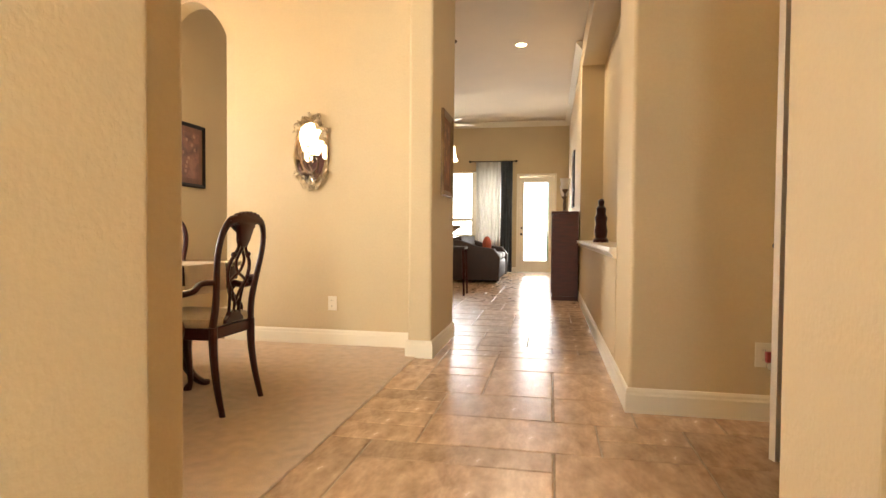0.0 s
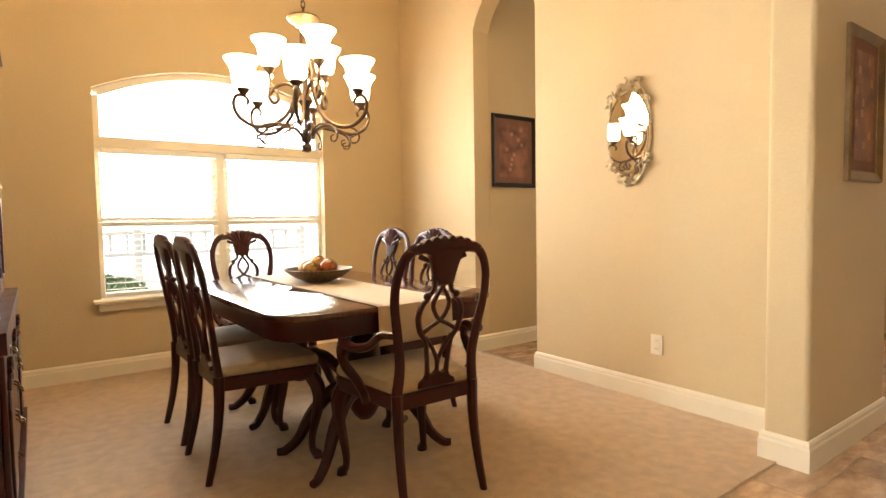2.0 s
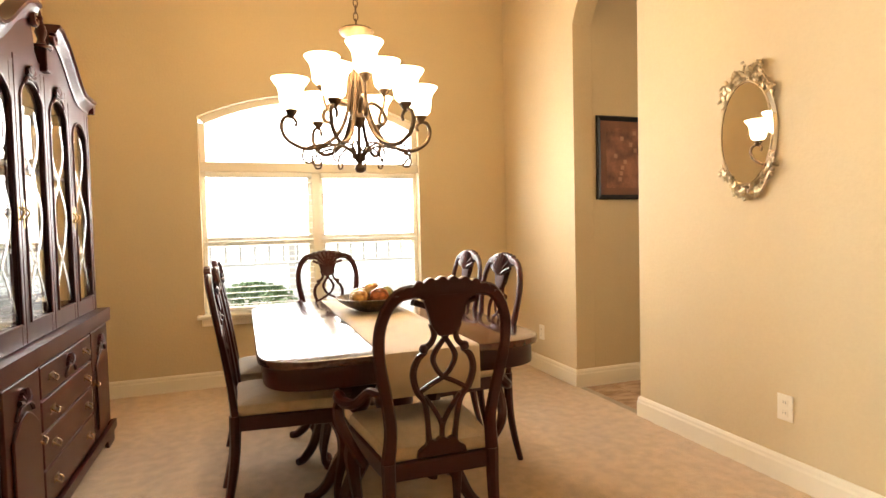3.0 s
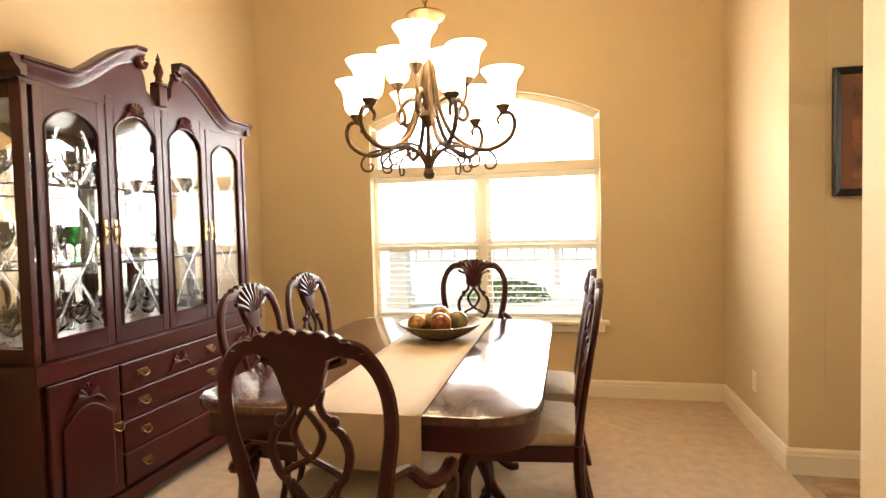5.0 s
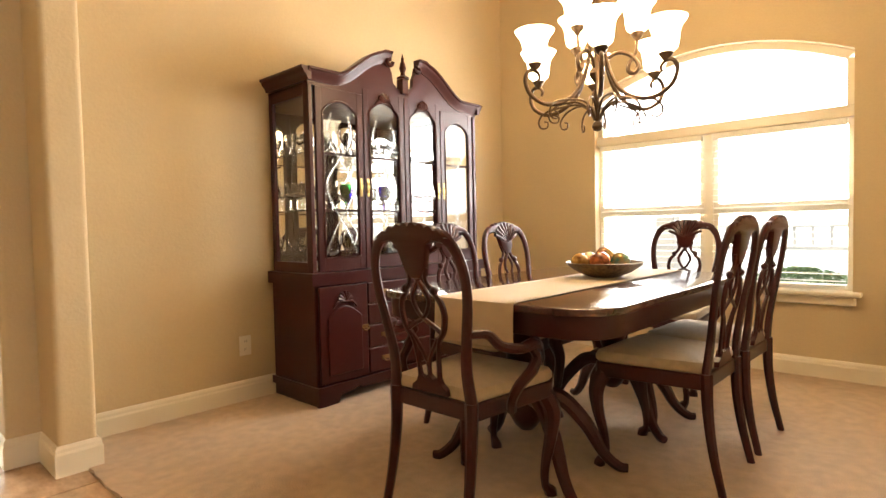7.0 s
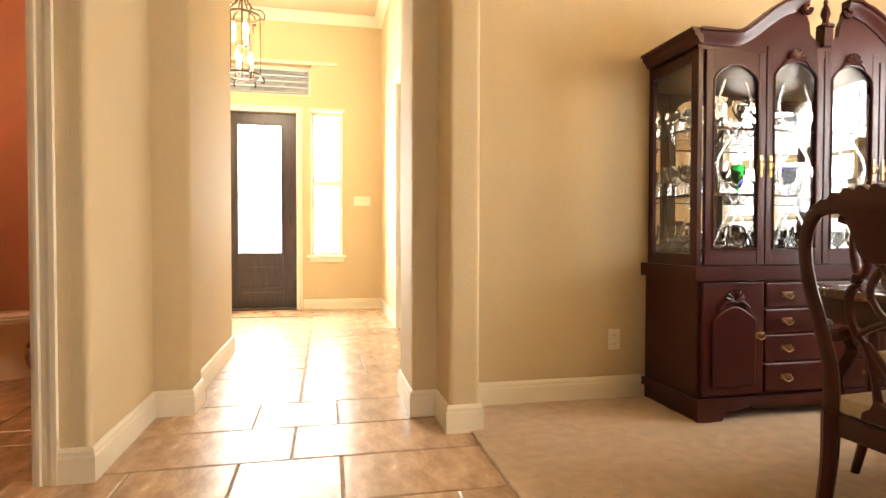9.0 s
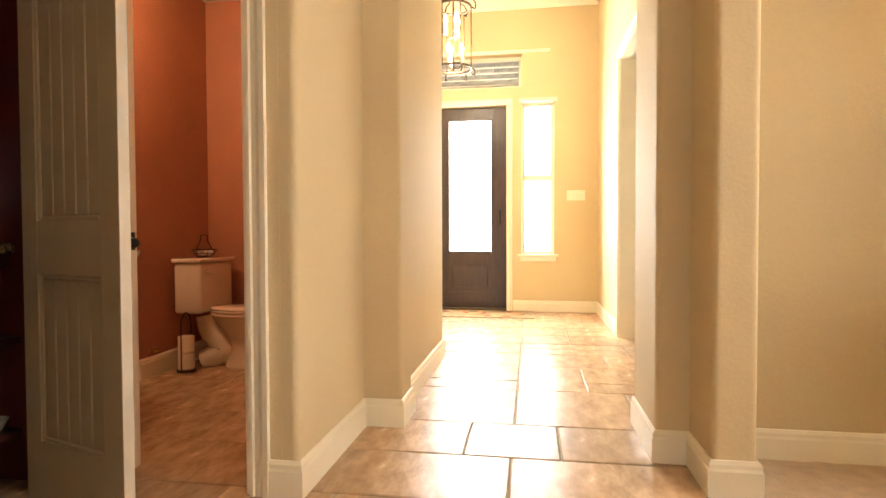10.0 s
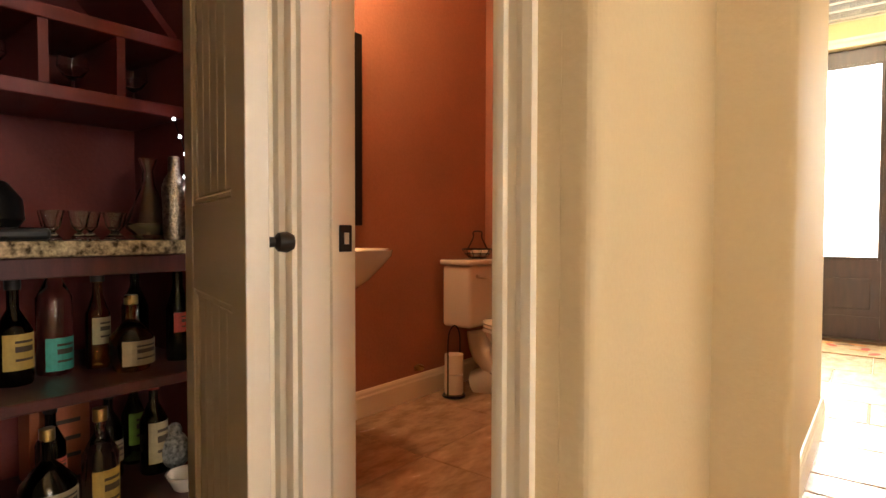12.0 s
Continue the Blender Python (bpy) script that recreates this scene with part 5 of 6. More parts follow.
part("foot_ring", tube(bmesh.new(), [(0.06 * math.cos(t), 0.06 * math.sin(t), 0.012) for t in [2 * math.pi * q / 20 for q in range(21)]], 0.006, 6), BLACK, stand)
part("hoop", tube(bmesh.new(), spline([(0, -0.055, 0.012), (0, -0.055, 0.20), (0, -0.05, 0.35), (0, 0.0, 0.40), (0, 0.05, 0.35), (0, 0.055, 0.20), (0, 0.055, 0.012)]), 0.004, 6), BLACK, stand, "", True)
for z in (0.025, 0.137):
    tagged(part("toilet_roll", lathe(bmesh.new(), [(0.02, z), (0.052, z), (0.052, z + 0.105), (0.02, z + 0.105)], (4.12, 0.94, 0), 20), mat("tissue", (0.75, 0.68, 0.58), 0.95, vary=0.05), None, "", True), "white toilet roll stacked on the wire stand", "toilet roll", "rolls on the stand")
valve = thing("supply_valve", "chrome water valve on the powder room wall", "valve", pose(4.255, 1.08, 0.17))
part("valve_body", lathe(bmesh.new(), [(0.028, -0.01), (0.028, 0.01), (0.01, 0.02)], (0, 0, 0), 12), BRASS, valve, "", True)
sink = thing("pedestal_sink", "cream porcelain pedestal sink against the powder room wall", "sink", pose(4.00, 1.90, 0))
part("basin", lathe(bmesh.new(), [(0.08, 0.68), (0.14, 0.72), (0.20, 0.78), (0.235, 0.82), (0.24, 0.845), (0.225, 0.848), (0.18, 0.80), (0.05, 0.76)], (0, 0, 0), 32, (0.9, 1.08)), PORCELAIN, sink, "", True)
part("pedestal", lathe(bmesh.new(), [(0.115, 0.0), (0.11, 0.04), (0.075, 0.12), (0.065, 0.40), (0.085, 0.69)], (0.06, 0, 0), 20), PORCELAIN, sink, "", True)
part("tap", tube(bmesh.new(), spline([(0.15, 0, 0.84), (0.15, 0, 0.92), (0.10, 0, 0.95), (0.04, 0, 0.92)]), 0.012, 8), IRON, sink, "", True)
vm = thing("vanity_mirror", "tall mirror in a black beaded frame on the powder room wall", "mirror", pose(4.279, 1.82, 1.41))
part("mirror_glass", B(-0.014, -0.008, -0.25, 0.25, -0.40, 0.40), MIRROR, vm)
bm = B(-0.035, -0.001, -0.31, -0.25, -0.46, 0.46, 0.006)
box(bm, -0.035, -0.001, 0.25, 0.31, -0.46, 0.46, 0.006), box(bm, -0.034, -0.001, -0.25, 0.25, 0.40, 0.459, 0.004), box(bm, -0.034, -0.001, -0.25, 0.25, -0.459, -0.40, 0.004)
part("frame", bm, BLACK, vm)
sconce = thing("wall_sconce", "lit glass sconce above the powder room mirror", "wall light", pose(4.20, 1.82, 2.05))
part("arm", tube(bmesh.new(), [(0.078, 0, 0.02), (0.0, 0, 0.02), (0, 0, 0.04)], 0.01, 6), IRON, sconce)
part("shade", lathe(bmesh.new(), bell(), (0, 0, 0.04), 20), SHADE, sconce, "glowing glass shade", True)

# ---- bar closet ----
BARWOOD = mat("bar_wood", (0.065, 0.014, 0.012), 0.35, scale=5, vary=0.35, coat=0.2, stretch=(1, 6, 1))
REDWOOD = mat("bar_rack_red", (0.14, 0.018, 0.016), 0.4, scale=5, vary=0.25, stretch=(1, 6, 1))
tagged(part("bar_counter", B(3.72, 4.238, 2.562, 3.898, 0.858, 0.895, 0.006), GRANITE), "speckled granite bar counter across the closet", "counter")
tagged(part("counter_apron", B(3.745, 4.238, 2.562, 3.898, 0.81, 0.857, 0.003), BARWOOD), "dark wooden support board under the granite counter", "shelf")
for z, lab in ((0.52, "dark wooden bottle shelf under the bar counter"), (0.175, "dark wooden low bottle shelf in the bar closet")):
    tagged(part("bar_shelf", B(3.70, 4.238, 2.562, 3.898, z, z + 0.027, 0.004), BARWOOD), lab, "shelf", "shelves in the bar closet")
rack = thing("wine_rack", "red painted wooden stemware and wine rack with crossed dividers", "rack")
for z in (1.252, 1.448):
    part("rail_shelf", B(3.90, 4.238, 2.562, 3.898, z, z + 0.036, 0.003), REDWOOD, rack)
for y in (2.72, 2.90, 3.08, 3.26, 3.44, 3.62, 3.80):
    part("divider", B(3.905, 4.235, y, y + 0.022, 1.289, 1.447), REDWOOD, rack)
for y in (2.58, 3.02, 3.46):
    for a, b in (((y, 1.485), (y + 0.42, 1.95)), ((y + 0.42, 1.485), (y, 1.95))):
        d = (Vector((0, *b)) - Vector((0, *a))).normalized()
        nn = Vector((0, -d.z, d.y)) * 0.011
        pts = [Vector((3.91, *a)) + nn, Vector((3.91, *b)) + nn, Vector((3.91, *b)) - nn, Vector((3.91, *a)) - nn]
        part("cross_board", prism(bmesh.new(), pts, (0.32 - (0.004 if a[0] > y else 0), 0, 0)), REDWOOD, rack)
part("top_shelf", B(3.90, 4.238, 2.562, 3.898, 1.955, 1.985), REDWOOD, rack)


def bottle(label, x, y, z, r, h, neck, glass, lab=None, lab_z=(0.2, 0.5), cap=BLACK, square=False, fill=None):
    root = thing("bottle", label, "bottle", pose(x, y, z, 0, 0, 25), "bottles in the bar closet")
    nr = 0.013
    prof = [(r * 0.92, 0.0), (r, 0.006), (r, h * neck), (r * 0.8, h * (neck + 0.06)), (nr, h * (neck + 0.20)), (nr, h * 0.93), (nr + 0.002, h * 0.94)]
    if r > 0.048:
        prof = [(r * 0.7, 0.0), (r * 0.8, 0.006), (r, h * 0.25), (r * 0.95, h * 0.45), (r * 0.5, h * 0.6), (nr, h * 0.68), (nr, h * 0.9)]
    part("glass_body", lathe(bmesh.new(), prof, segs=(4 if square else 20)), glass, root, "", True)
    part("cap", lathe(bmesh.new(), [(nr + 0.003, h * 0.88), (nr + 0.004, h * 0.9), (nr + 0.004, h), (nr, h * 1.005)], segs=14), cap, root, "", True)
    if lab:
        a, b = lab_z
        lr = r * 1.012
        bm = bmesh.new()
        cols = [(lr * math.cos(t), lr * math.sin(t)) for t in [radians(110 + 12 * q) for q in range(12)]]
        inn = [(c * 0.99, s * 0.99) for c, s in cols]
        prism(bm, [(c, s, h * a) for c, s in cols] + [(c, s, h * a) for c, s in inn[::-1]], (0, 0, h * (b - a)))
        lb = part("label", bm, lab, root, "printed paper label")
        for q in range(3):
            bm = bmesh.new()
            zz = h * (a + (b - a) * (0.25 + 0.25 * q))
            c2 = [(c * 1.006, s * 1.006) for c, s in cols[3:9]]
            prism(bm, [(c, s, zz) for c, s in c2] + [(c * 0.996, s * 0.996, zz) for c, s in c2[::-1]], (0, 0, h * (b - a) * (0.16 if q == 1 else 0.07)))
            part("print_bar", bm, INK, lb)
    return root


INK = mat("label_ink", (0.05, 0.03, 0.02), 0.6, vary=0.1)
AMBER, DARKG, CLEARG, GREENG = glass_mat("amber_glass", (0.45, 0.16, 0.03)), glass_mat("dark_glass", (0.03, 0.035, 0.02)), glass_mat("bottle_glass", (0.92, 0.96, 0.95)), glass_mat("green_glass", (0.15, 0.35, 0.10))
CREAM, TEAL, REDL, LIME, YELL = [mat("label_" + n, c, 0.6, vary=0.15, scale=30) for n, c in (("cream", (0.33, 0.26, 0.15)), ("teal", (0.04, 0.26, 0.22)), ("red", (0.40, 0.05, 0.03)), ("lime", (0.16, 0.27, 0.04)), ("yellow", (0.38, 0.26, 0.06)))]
S2, S3, S1 = 0.5475, 0.2025, 0.8955
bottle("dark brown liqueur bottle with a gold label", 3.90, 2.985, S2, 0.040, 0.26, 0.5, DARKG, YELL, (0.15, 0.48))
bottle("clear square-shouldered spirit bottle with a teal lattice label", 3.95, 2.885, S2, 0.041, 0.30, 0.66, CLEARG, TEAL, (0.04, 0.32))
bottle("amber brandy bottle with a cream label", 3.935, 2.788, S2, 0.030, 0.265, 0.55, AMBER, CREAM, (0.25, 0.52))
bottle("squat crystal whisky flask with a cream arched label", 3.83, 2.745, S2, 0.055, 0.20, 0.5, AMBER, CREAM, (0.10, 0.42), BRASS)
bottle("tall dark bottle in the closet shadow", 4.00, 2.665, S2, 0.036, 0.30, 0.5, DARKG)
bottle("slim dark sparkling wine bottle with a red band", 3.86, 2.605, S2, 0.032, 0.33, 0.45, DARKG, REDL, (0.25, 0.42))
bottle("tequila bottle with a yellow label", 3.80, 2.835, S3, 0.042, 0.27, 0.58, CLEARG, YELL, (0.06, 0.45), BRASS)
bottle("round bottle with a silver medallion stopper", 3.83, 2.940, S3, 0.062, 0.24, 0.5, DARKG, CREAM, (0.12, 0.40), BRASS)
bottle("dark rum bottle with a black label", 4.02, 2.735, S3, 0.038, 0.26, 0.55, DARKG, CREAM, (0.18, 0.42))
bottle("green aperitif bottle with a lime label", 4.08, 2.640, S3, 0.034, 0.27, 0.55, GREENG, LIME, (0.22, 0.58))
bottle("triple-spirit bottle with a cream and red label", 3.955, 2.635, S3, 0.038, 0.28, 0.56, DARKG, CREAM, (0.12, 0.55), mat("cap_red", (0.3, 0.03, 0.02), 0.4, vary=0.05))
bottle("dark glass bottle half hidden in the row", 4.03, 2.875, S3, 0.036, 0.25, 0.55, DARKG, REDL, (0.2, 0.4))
carton = thing("gift_carton", "orange-red tequila gift carton standing among bottles", "box", pose(4.15, 2.83, S3))
part("carton_body", B(-0.05, 0.05, -0.075, 0.075, 0, 0.215, 0.002), mat("orange_card", (0.42, 0.11, 0.04), 0.6, vary=0.12), carton)
for k in range(3):
    part("print_bar", B(-0.0512, -0.0502, -0.05, 0.03, 0.06 + 0.05 * k, 0.072 + 0.05 * k), INK, carton)
beads = tagged(part("beaded_bottle", ball(ball(bmesh.new(), (3.93, 2.585, S3 + 0.055), 0.052, 1, 0.9, 1.05, 16), (3.93, 2.585, S3 + 0.115), 0.022, seg=10), mat("bead_black", (0.05, 0.05, 0.05), 0.3, scale=90, vary=0.5, second=(0.5, 0.5, 0.48)), None, "", True), "round black and white beaded bottle on the low shelf", "bottle")
tagged(part("small_bowl", lathe(bmesh.new(), [(0.03, 0), (0.035, 0.004), (0.055, 0.045), (0.05, 0.045), (0.03, 0.012), (0.001, 0.01)], (3.77, 2.63, S3), 20), PORCELAIN, None, "", True), "small grey bowl at the end of the low shelf", "bowl")
dec = tagged(part("decanter", lathe(bmesh.new(), [(0.03, 0), (0.055, 0.012), (0.062, 0.045), (0.04, 0.10), (0.018, 0.16), (0.014, 0.20), (0.026, 0.235), (0.022, 0.235), (0.010, 0.20), (0.014, 0.16), (0.036, 0.10), (0.056, 0.045), (0.02, 0.010)], (3.96, 2.640, S1), 20), CLEARG, None, "", True), "clear glass wine decanter on the granite counter", "decanter")
shk = tagged(part("cocktail_shaker", lathe(bmesh.new(), [(0.026, 0), (0.03, 0.01), (0.034, 0.15), (0.026, 0.175), (0.017, 0.19), (0.016, 0.235), (0.012, 0.24)], (3.88, 2.602, S1), 20), mat("shaker_steel", (0.5, 0.42, 0.34), 0.3, 1.0, scale=80, vary=0.4, bump=0.8, bump_scale=160), None, "", True), "hammered steel cocktail shaker on the granite counter", "shaker")
tum = mesh_of("shot_glass", lathe(bmesh.new(), [(0.02, 0), (0.02, 0.006), (0.005, 0.02), (0.018, 0.035), (0.026, 0.075), (0.024, 0.075), (0.014, 0.035)], segs=14), CLEARG, True)
for x, y in ((3.93, 2.83), (3.97, 2.79), (3.95, 2.74), (4.0, 2.71), (3.90, 2.90), (3.96, 2.89)):
    tagged(new("stem_glass", tum), "small clear stemmed glass on the granite counter", "glass", "glasses on the bar").location = (x, y, S1)
for y in (2.64, 2.80, 2.99, 3.16):
    o = tagged(new("stem_glass", gob[2]), "clear wine glass stored in the red rack", "glass", "glasses in the rack")
    o.location = (4.05, y, 1.2885)
tray = tagged(part("bar_tray", B(3.80, 4.10, 2.93, 3.25, S1, S1 + 0.03, 0.01), BLACK), "black tray with bar tools on the counter", "tray")
hat = tagged(part("ice_bucket", lathe(bmesh.new(), [(0.06, 0.0), (0.075, 0.02), (0.07, 0.07), (0.04, 0.11), (0.01, 0.12)], (3.95, 3.02, S1 + 0.031), 20), BLACK, None, "", True), "black domed ice bucket on the bar tray", "bucket")
led = thing("string_lights", "string of tiny white lights hanging in the bar closet", "string lights")
LEDM = mat("led_white", (0.85, 0.92, 1.0), 0.3, vary=0.0, emit=8.0)
pts = [(3.86, 2.610, 1.24), (3.85, 2.598, 1.19), (3.84, 2.588, 1.14), (3.85, 2.576, 1.10), (3.84, 2.590, 1.075), (3.85, 2.572, 1.05)]
part("cable", tube(bmesh.new(), spline(pts), 0.0015, 5), BLACK, led)
for p in pts:
    part("led", ball(bmesh.new(), p, 0.005, seg=8), LEDM, led, "tiny glowing lamp")

# ---- hall niche, cabinet and living room ----
fig = lathe(bmesh.new(), [(0.10, 0), (0.10, 0.03), (0.075, 0.05), (0.088, 0.12), (0.07, 0.20), (0.085, 0.26), (0.06, 0.30), (0.066, 0.36), (0.035, 0.39), (0.042, 0.44), (0.02, 0.46)], (2.60, 7.2, 0.862), 14, (0.8, 1))
tagged(part("carved_figure", fig, WOOD, None, "", True), "dark carved wooden figure standing on the niche ledge", "statue")
CABWOOD = mat("cherry_wood", (0.085, 0.018, 0.012), 0.55, scale=6, vary=0.3, stretch=(1, 1, 5))
cab = thing("hall_cabinet", "dark cherry wood cabinet against the living room wall", "cabinet", pose(2.47, 9.2, 0))
part("body", B(-0.36, 0.0, 0.0, 1.25, 0.06, 1.24, 0.004), CABWOOD, cab)
part("top", B(-0.385, 0.0, -0.025, 1.275, 1.241, 1.275, 0.008), CABWOOD, cab)
part("plinth", B(-0.37, 0.0, -0.01, 1.26, 0.0, 0.059), CABWOOD, cab)
for k in range(2):
    dr = part("cabinet_door", B(-0.378, -0.361, 0.03 + 0.60 * k, 0.61 + 0.60 * k, 0.10, 1.20, 0.004), CABWOOD, cab)
    part("knob", ball(bmesh.new(), (-0.392, 0.57 + 0.11 * k, 0.70), 0.014, seg=8), BRASS, dr, "", True)
for y, h in ((9.55, 0.34), (9.95, 0.26)):
    hol = thing("candle_holder", "tall bronze candle holder with a glass hurricane cup", "candle holder", pose(2.28, y, 1.275), "candle holders on the cabinet")
    part("stem", lathe(bmesh.new(), [(0.06, 0), (0.06, 0.01), (0.015, 0.03), (0.022, h * 0.5), (0.012, h * 0.8), (0.05, h)], segs=14), IRON, hol, "", True)
    part("cup", lathe(bmesh.new(), [(0.03, h), (0.055, h + 0.03), (0.075, h + 0.16), (0.07, h + 0.16), (0.05, h + 0.04)], segs=18), PORCELAIN, hol, "cream glass cup", True)
picture("wall_mirror_panel", "dark framed mirror on the living room side wall", 2.488, 11.6, 1.95, 0.7, 1.0, (-1, 0), BLACK)
sofa = thing("sofa", "dark brown leather sofa seen from its end", "sofa", pose(0.60, 12.75, 0))
part("base", B(-0.50, 0.50, -1.0, 1.0, 0.05, 0.42, 0.05, 3), LEATHER, sofa, "", True)
part("back", prism(bmesh.new(), [(-0.52, -0.98, 0.30), (-0.52, -0.98, 0.62), (-0.40, -0.98, 0.88), (-0.22, -0.98, 0.90), (-0.16, -0.98, 0.40)], (0, 1.96, 0), 0.04), LEATHER, sofa, "", True)
for y in (-1.06, 0.80):
    part("arm", prism(bmesh.new(), [(-0.50, y, 0.05), (0.52, y, 0.05), (0.54, y, 0.50), (0.42, y, 0.66), (0.10, y, 0.70), (-0.30, y, 0.84), (-0.50, y, 0.80)], (0, 0.26, 0), 0.05), LEATHER, sofa, "", True)
for k in range(2):
    part("seat_cushion", B(-0.18, 0.50, -0.78 + 0.78 * k, -0.01 + 0.78 * k, 0.42, 0.56, 0.05, 3), LEATHER, sofa, "", True)
tagged(part("throw_pillow", ball(bmesh.new(), (0.83, 12.2, 0.72), 0.2, 0.45, 1, 0.9, 14), mat("coral_fabric", (0.45, 0.10, 0.05), 0.9, vary=0.2), None, "", True), "coral red cushion resting on the sofa", "cushion")
tagged(part("throw_blanket", B(0.10, 0.50, 11.9, 13.0, 0.895, 0.93, 0.015, 3), mat("cream_throw", (0.55, 0.48, 0.36), 0.95, vary=0.15), None, "", True), "cream blanket folded over the sofa back", "blanket")


def curtain(name, label, x0, x1, z0, z1, material, folds):
    bm = bmesh.new()
    n = folds * 8
    cols = [(x0 + (x1 - x0) * q / n, 14.78 + 0.03 * math.sin(q / 8 * 2 * math.pi)) for q in range(n + 1)]
    lo = [bm.verts.new((x, y, z0)) for x, y in cols]
    hi = [bm.verts.new((x, 14.78 + (y - 14.78) * 0.7, z1)) for x, y in cols]
    for q in range(n):
        bm.faces.new((lo[q], lo[q + 1], hi[q + 1], hi[q]))
    o = tagged(part(name, bm, material, None, "", True), label, "curtain")
    sd = o.modifiers.new("thick", 'SOLIDIFY')
    sd.thickness = 0.004


curtain("sheer_curtain", "thin white sheer curtain over the living room window", 0.26, 0.86, 0.30, 2.715, SHEER, 7)
curtain("dark_curtain", "slate grey curtain hanging beside the window", 0.865, 1.15, 0.02, 2.715, CURTAIN, 4)
rod = thing("curtain_rod", "dark metal curtain rod above the living room window", "curtain rod")
part("bar", tube(bmesh.new(), [(0.1, 14.78, 2.73), (1.24, 14.78, 2.73)], 0.012, 8), BLACK, rod, "", True)
for x in (0.1, 1.24):
    part("finial", ball(bmesh.new(), (x, 14.78, 2.73), 0.03, seg=10), BLACK, rod, "", True)
    part("bracket", B(x - 0.01, x + 0.01, 14.78, 14.899, 2.715, 2.735), BLACK, rod)
isl = thing("kitchen_bar", "cream kitchen bar with a granite top", "kitchen counter", pose(0, 0, 0))
part("body", B(-1.60, 0.50, 8.75, 9.25, 0, 1.02, 0.004), PAINT, isl)
part("worktop", B(-1.65, 0.86, 8.62, 9.40, 1.021, 1.06, 0.010), GRANITE, isl, "granite worktop")
part("bracket", prism(bmesh.new(), [(0.501, 8.98, 1.02), (0.78, 8.98, 1.02), (0.70, 8.98, 0.96), (0.56, 8.98, 0.88), (0.501, 8.98, 0.76)], (0, 0.04, 0)), PAINT, isl)
stool = thing("bar_stool", "dark wooden bar stool beside the kitchen bar", "stool", pose(0.62, 9.60, 0))
part("seat", B(-0.18, 0.18, -0.18, 0.18, 0.70, 0.75, 0.02, 3), LEATHER, stool, "", True)
for x in (-0.15, 0.15):
    for y in (-0.15, 0.15):
        part("leg", tube(bmesh.new(), [(x, y, 0.70), (x * 1.15, y * 1.15, 0.0)], 0.018, 6), WOOD, stool, "", True)
pen = thing("pendant_light", "glass bell pendant light on a bronze rod", "pendant light", pose(0.66, 9.0, 0))
part("rod", tube(bmesh.new(), [(0, 0, 2.20), (0, 0, 3.69)], 0.008, 6), IRON, pen)
part("canopy", lathe(bmesh.new(), [(0.02, 3.66), (0.065, 3.685), (0.07, 3.70)], segs=16), IRON, pen, "", True)
part("shade", lathe(bmesh.new(), [(0.02, 2.21), (0.045, 2.20), (0.06, 2.10), (0.075, 2.03), (0.10, 1.99), (0.095, 1.99), (0.07, 2.03), (0.055, 2.10), (0.04, 2.19)], segs=20), SHADE, pen, "glowing glass bell shade", True)
fan = thing("ceiling_fan", "white ceiling fan with a bronze motor and light", "ceiling fan", pose(-0.12, 12.4, 0))
part("rod", tube(bmesh.new(), [(0, 0, 3.25), (0, 0, 3.69)], 0.015, 8), IRON, fan)
part("motor", lathe(bmesh.new(), [(0.04, 3.30), (0.11, 3.27), (0.12, 3.20), (0.08, 3.15)], segs=20), IRON, fan, "", True)
part("lamp_bowl", lathe(bmesh.new(), [(0.09, 3.149), (0.10, 3.12), (0.05, 3.06), (0.005, 3.05)], segs=20), SHADE, fan, "glowing bowl", True)
for q in range(5):
    bm = B(0.13, 0.66, -0.065, 0.065, 3.195, 3.203, 0.002)
    bm.transform(Matrix.Rotation(radians(72 * q + 20), 4, 'Z'))
    part("blade", bm, TRIM, fan, "white blade")
can = thing("recessed_light", "lit recessed ceiling light with a white trim", "ceiling light", pose(1.62, 9.3, 0))
part("trim_ring", lathe(bmesh.new(), [(0.095, 3.699), (0.095, 3.690), (0.075, 3.688), (0.07, 3.699)], segs=24), TRIM, can, "", True)
part("lens", lathe(bmesh.new(), [(0.068, 3.698), (0.068, 3.692), (0.01, 3.691)], segs=24), FLAME, can, "glowing lens", True)
structure("wall_kitchen_mid", B(-4.04, -1.75, 8.05, 8.20, 0, CZ), PAINT, "tan kitchen wall behind the cabinets", "wall")
kc = thing("kitchen_cabinet", "cream glazed kitchen wall cabinet with moulding", "cabinet", pose(0, 0, 0))
part("body", B(-2.9, -1.80, 7.72, 8.049, 1.45, 2.45, 0.003), GREYDOOR, kc)
part("cornice", B(-2.93, -1.77, 7.69, 8.049, 2.451, 2.53, 0.01), GREYDOOR, kc)
for k in range(3):
    part("cabinet_door", B(-2.88 + 0.36 * k, -2.54 + 0.36 * k, 7.70, 7.719, 1.47, 2.43, 0.006), GREYDOOR, kc)

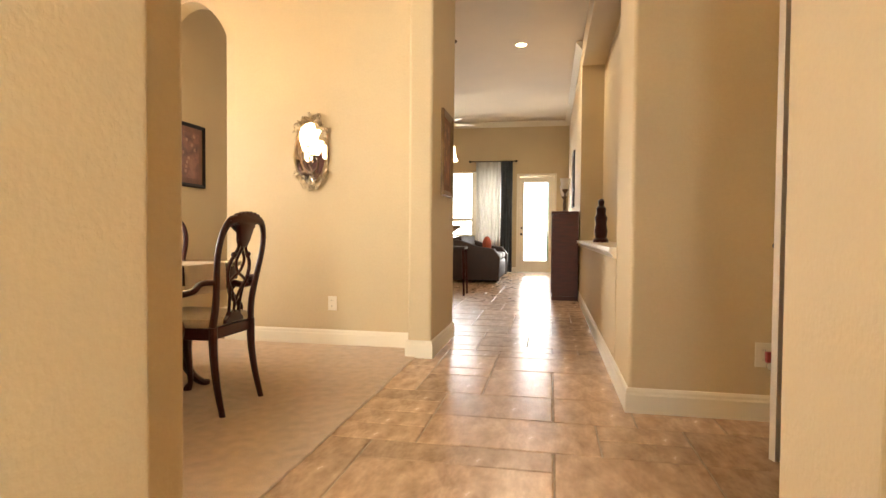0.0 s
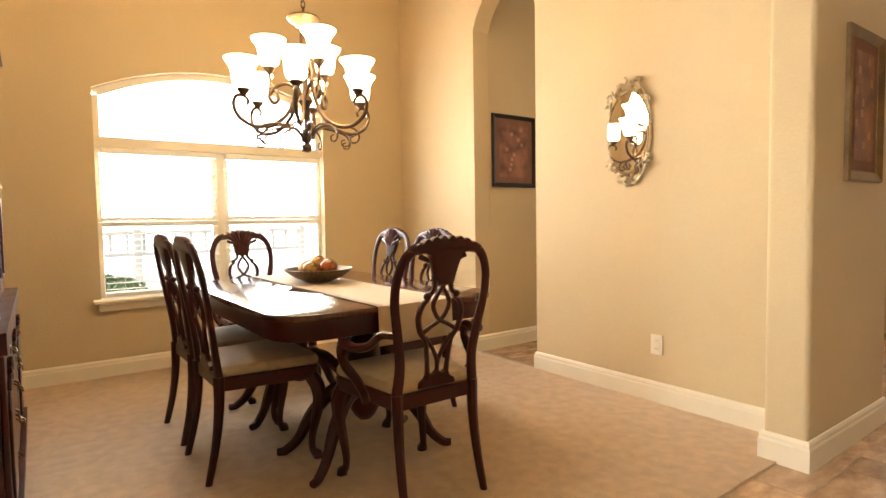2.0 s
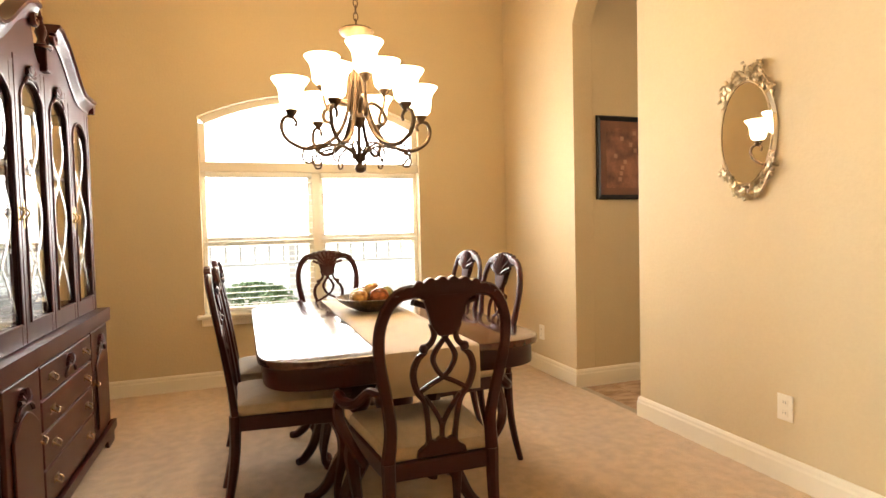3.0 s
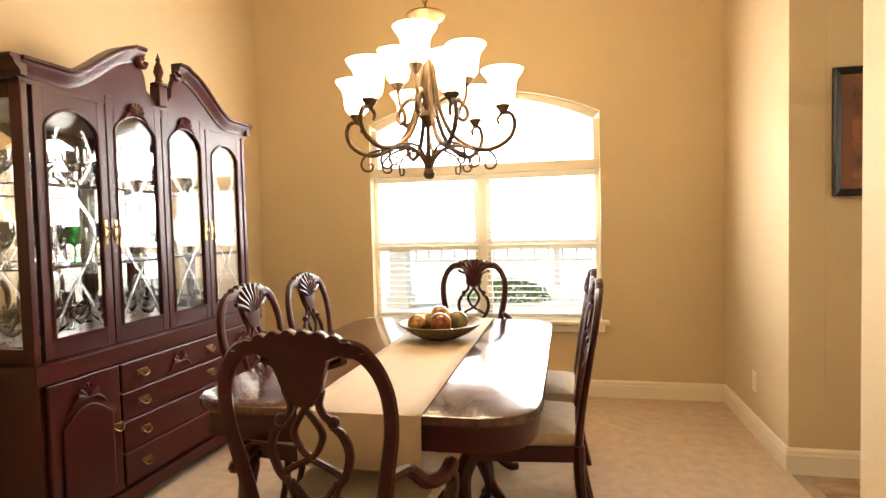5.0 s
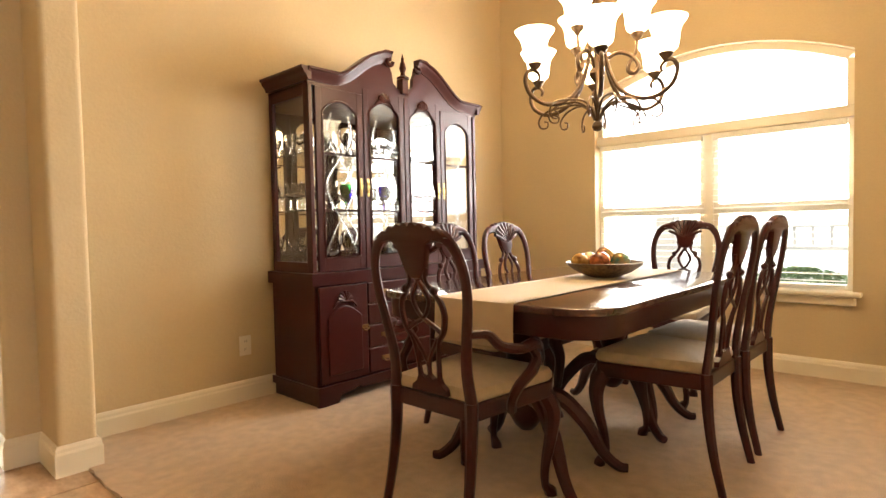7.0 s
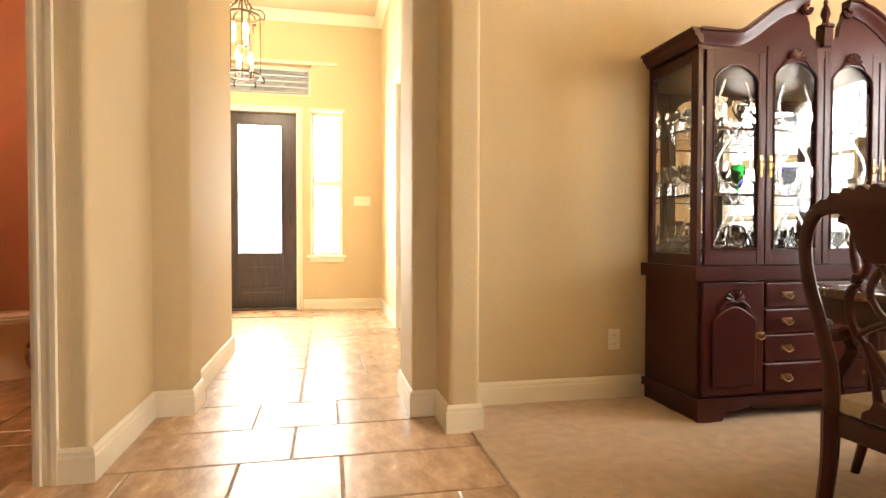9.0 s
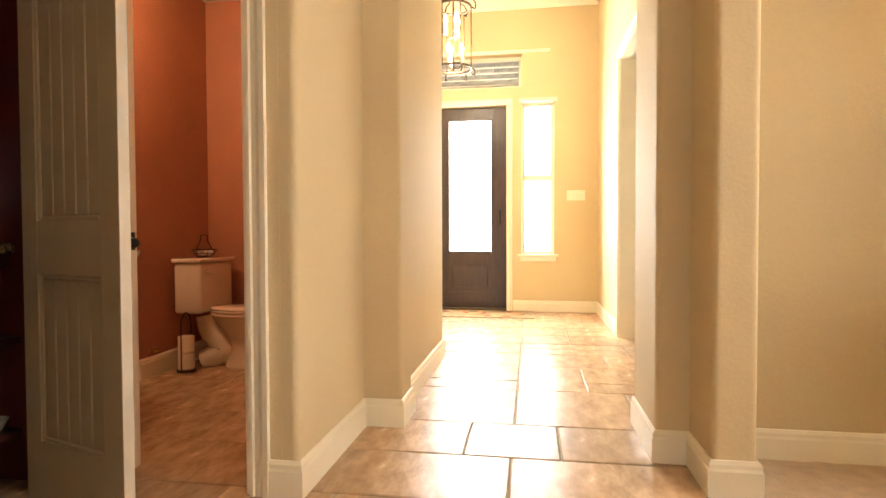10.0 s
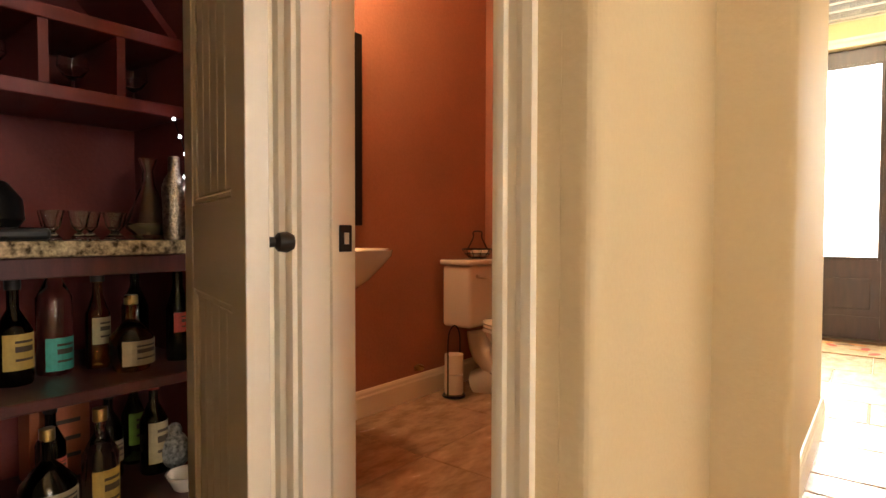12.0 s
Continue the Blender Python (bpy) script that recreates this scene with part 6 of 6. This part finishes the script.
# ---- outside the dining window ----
# added emissive wall: its glow stands in for the overexposed daylight outside
glow = bpy.data.materials.new("backdrop_glow")
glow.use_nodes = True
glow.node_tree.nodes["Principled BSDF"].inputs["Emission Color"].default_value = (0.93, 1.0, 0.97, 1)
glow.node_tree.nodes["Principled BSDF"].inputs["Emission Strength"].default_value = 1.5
structure("backdrop", B(-13.2, -13.0, -10, 18, -0.14, 8), glow, "glowing pale backdrop standing in for the bright distance beyond the window", "backdrop")
PALE = mat("pale_outdoor_paint", (0.75, 0.73, 0.68), 0.7, vary=0.06)
structure("driveway", B(-12.9, -3.0, -8, 16, -0.139, -0.10), mat("concrete", (0.55, 0.53, 0.49), 0.85, vary=0.12, bump=0.3), "pale sunlit concrete drive outside", "driveway")
fence = thing("porch_railing", "white porch railing beyond the dining window", "railing", pose(-10.5, 4.2, -0.10))
for z in (0.55, 0.98):
    part("rail", B(-0.04, 0.04, -3.5, 3.5, z, z + 0.07), PALE, fence)
for k in range(24):
    part("baluster", B(-0.025, 0.025, -3.45 + 0.295 * k, -3.39 + 0.295 * k, 0.62, 0.98), PALE, fence)
for y in (-3.5, 0.0, 3.45):
    part("post", B(-0.07, 0.07, y - 0.07, y + 0.07, 0.0, 1.10, 0.01), PALE, fence)
col = thing("porch_column", "square pale porch column beyond the window", "column", pose(-7.5, 1.6, -0.10))
part("shaft", B(-0.15, 0.15, -0.15, 0.15, 0.2, 3.4, 0.01), PALE, col)
part("base_block", B(-0.2, 0.2, -0.2, 0.2, 0, 0.199, 0.01), PALE, col)
part("capital", B(-0.2, 0.2, -0.2, 0.2, 3.401, 3.55, 0.01), PALE, col)
bush = bmesh.new()
rr = random.Random(4)
for k in range(900):
    a, e, r = rr.uniform(0, 6.28), rr.uniform(0, 1.5), rr.uniform(0.7, 1.05)
    c = Vector((-8.5 + 0.5 * r * math.cos(a) * math.cos(e), 3.3 + 0.8 * r * math.sin(a) * math.cos(e), -0.1 + 0.36 * r * math.sin(e)))
    u = Vector((rr.uniform(-1, 1), rr.uniform(-1, 1), rr.uniform(-1, 1))).normalized()
    v = u.orthogonal().normalized()
    vs = [bush.verts.new(c + u * 0.06), bush.verts.new(c + v * 0.03), bush.verts.new(c - u * 0.06), bush.verts.new(c - v * 0.03)]
    bush.faces.new(vs)
tagged(part("garden_bush", bush, mat("bush_leaves", (0.28, 0.42, 0.20), 0.7, vary=0.4)), "low green garden bush outside the window", "bush")

porch = structure("porch_wall", B(1.2, 4.2, -4.62, -4.5, -0.14, 4.4), mat("mortar", (0.55, 0.52, 0.46), 0.9, vary=0.1), "pale brick porch wall outside the front door", "wall")
brick = mesh_of("brick", B(-0.098, 0.098, 0, 0.012, -0.030, 0.030, 0.003, 1), BRICK)
for j in range(18):
    for i in range(13):
        o = new("brick", brick)
        o.parent, o.location = porch, (1.35 + 0.21 * i + (0.105 if j % 2 else 0), -4.499, 2.55 + 0.073 * j)

# ---- stone floor tiles ----
rr = random.Random(11)
U = 0.2032
GX, GY = 43, 88
X0, Y0 = -4.2, -2.6
meshes = {}
near, far = [], []


def keep(i, j, a, b):
    cx, cy = X0 + (i + a / 2) * U, Y0 + (j + b / 2) * U
    if not (-2.45 + a * U / 2 < cx < 1.06 - a * U / 2 and 1.98 < cy < 5.43) and cy < 15.0 and (cx > -1.7 or cy > 6.6):
        (near if 0.9 < cx < 3.6 and -2.4 < cy < 8.6 else far).append((cx, cy, a, b))


j = 0
while j < GY:
    b = rr.choice((2, 2, 3, 2, 1))
    i = -rr.randint(0, 2)
    while i < GX:
        a = rr.choice((3, 3, 2, 2, 4)) if b > 1 else rr.choice((2, 3, 1))
        if b == 2 and rr.random() < 0.22:
            keep(i, j, a, 1), keep(i, j + 1, a, 1)
        elif b == 3 and rr.random() < 0.5:
            keep(i, j, a, 2), keep(i, j + 2, a, 1)
        else:
            keep(i, j, a, b)
        i += a
    j += b


def tile_bm(bm, cx, cy, a, b, z):
    g, e = 0.0032, 0.005
    hx, hy = a * U / 2 - g, b * U / 2 - g
    lo = [bm.verts.new((cx + sx * hx, cy + sy * hy, z - 0.012)) for sx, sy in ((-1, -1), (1, -1), (1, 1), (-1, 1))]
    md = [bm.verts.new((cx + sx * hx, cy + sy * hy, z - 0.0035)) for sx, sy in ((-1, -1), (1, -1), (1, 1), (-1, 1))]
    hi = [bm.verts.new((cx + sx * (hx - e), cy + sy * (hy - e), z)) for sx, sy in ((-1, -1), (1, -1), (1, 1), (-1, 1))]
    for q, r in ((lo, md), (md, hi)):
        for k in range(4):
            bm.faces.new((q[k], q[(k + 1) % 4], r[(k + 1) % 4], r[k]))
    bm.faces.new(hi)
    return bm


near.sort(key=lambda q: abs(q[1] - 2.5))
far += near[295:]
for cx, cy, a, b in near[:295]:
    if (a, b) not in meshes:
        meshes[a, b] = mesh_of("tile", tile_bm(bmesh.new(), 0, 0, a, b, 0), TILE)
    o = new("tile", meshes[a, b])
    o.parent, o.location = floor, (cx, cy, rr.uniform(-0.0008, 0.0005))
    o.rotation_euler = (rr.uniform(-0.0015, 0.0015), rr.uniform(-0.0015, 0.0015), 0)
bm = bmesh.new()
for q in far:
    tile_bm(bm, *q, rr.uniform(-0.0008, 0.0005))
tagged(part("tile_field", bm, TILE, floor), "", "", "", "stuff")
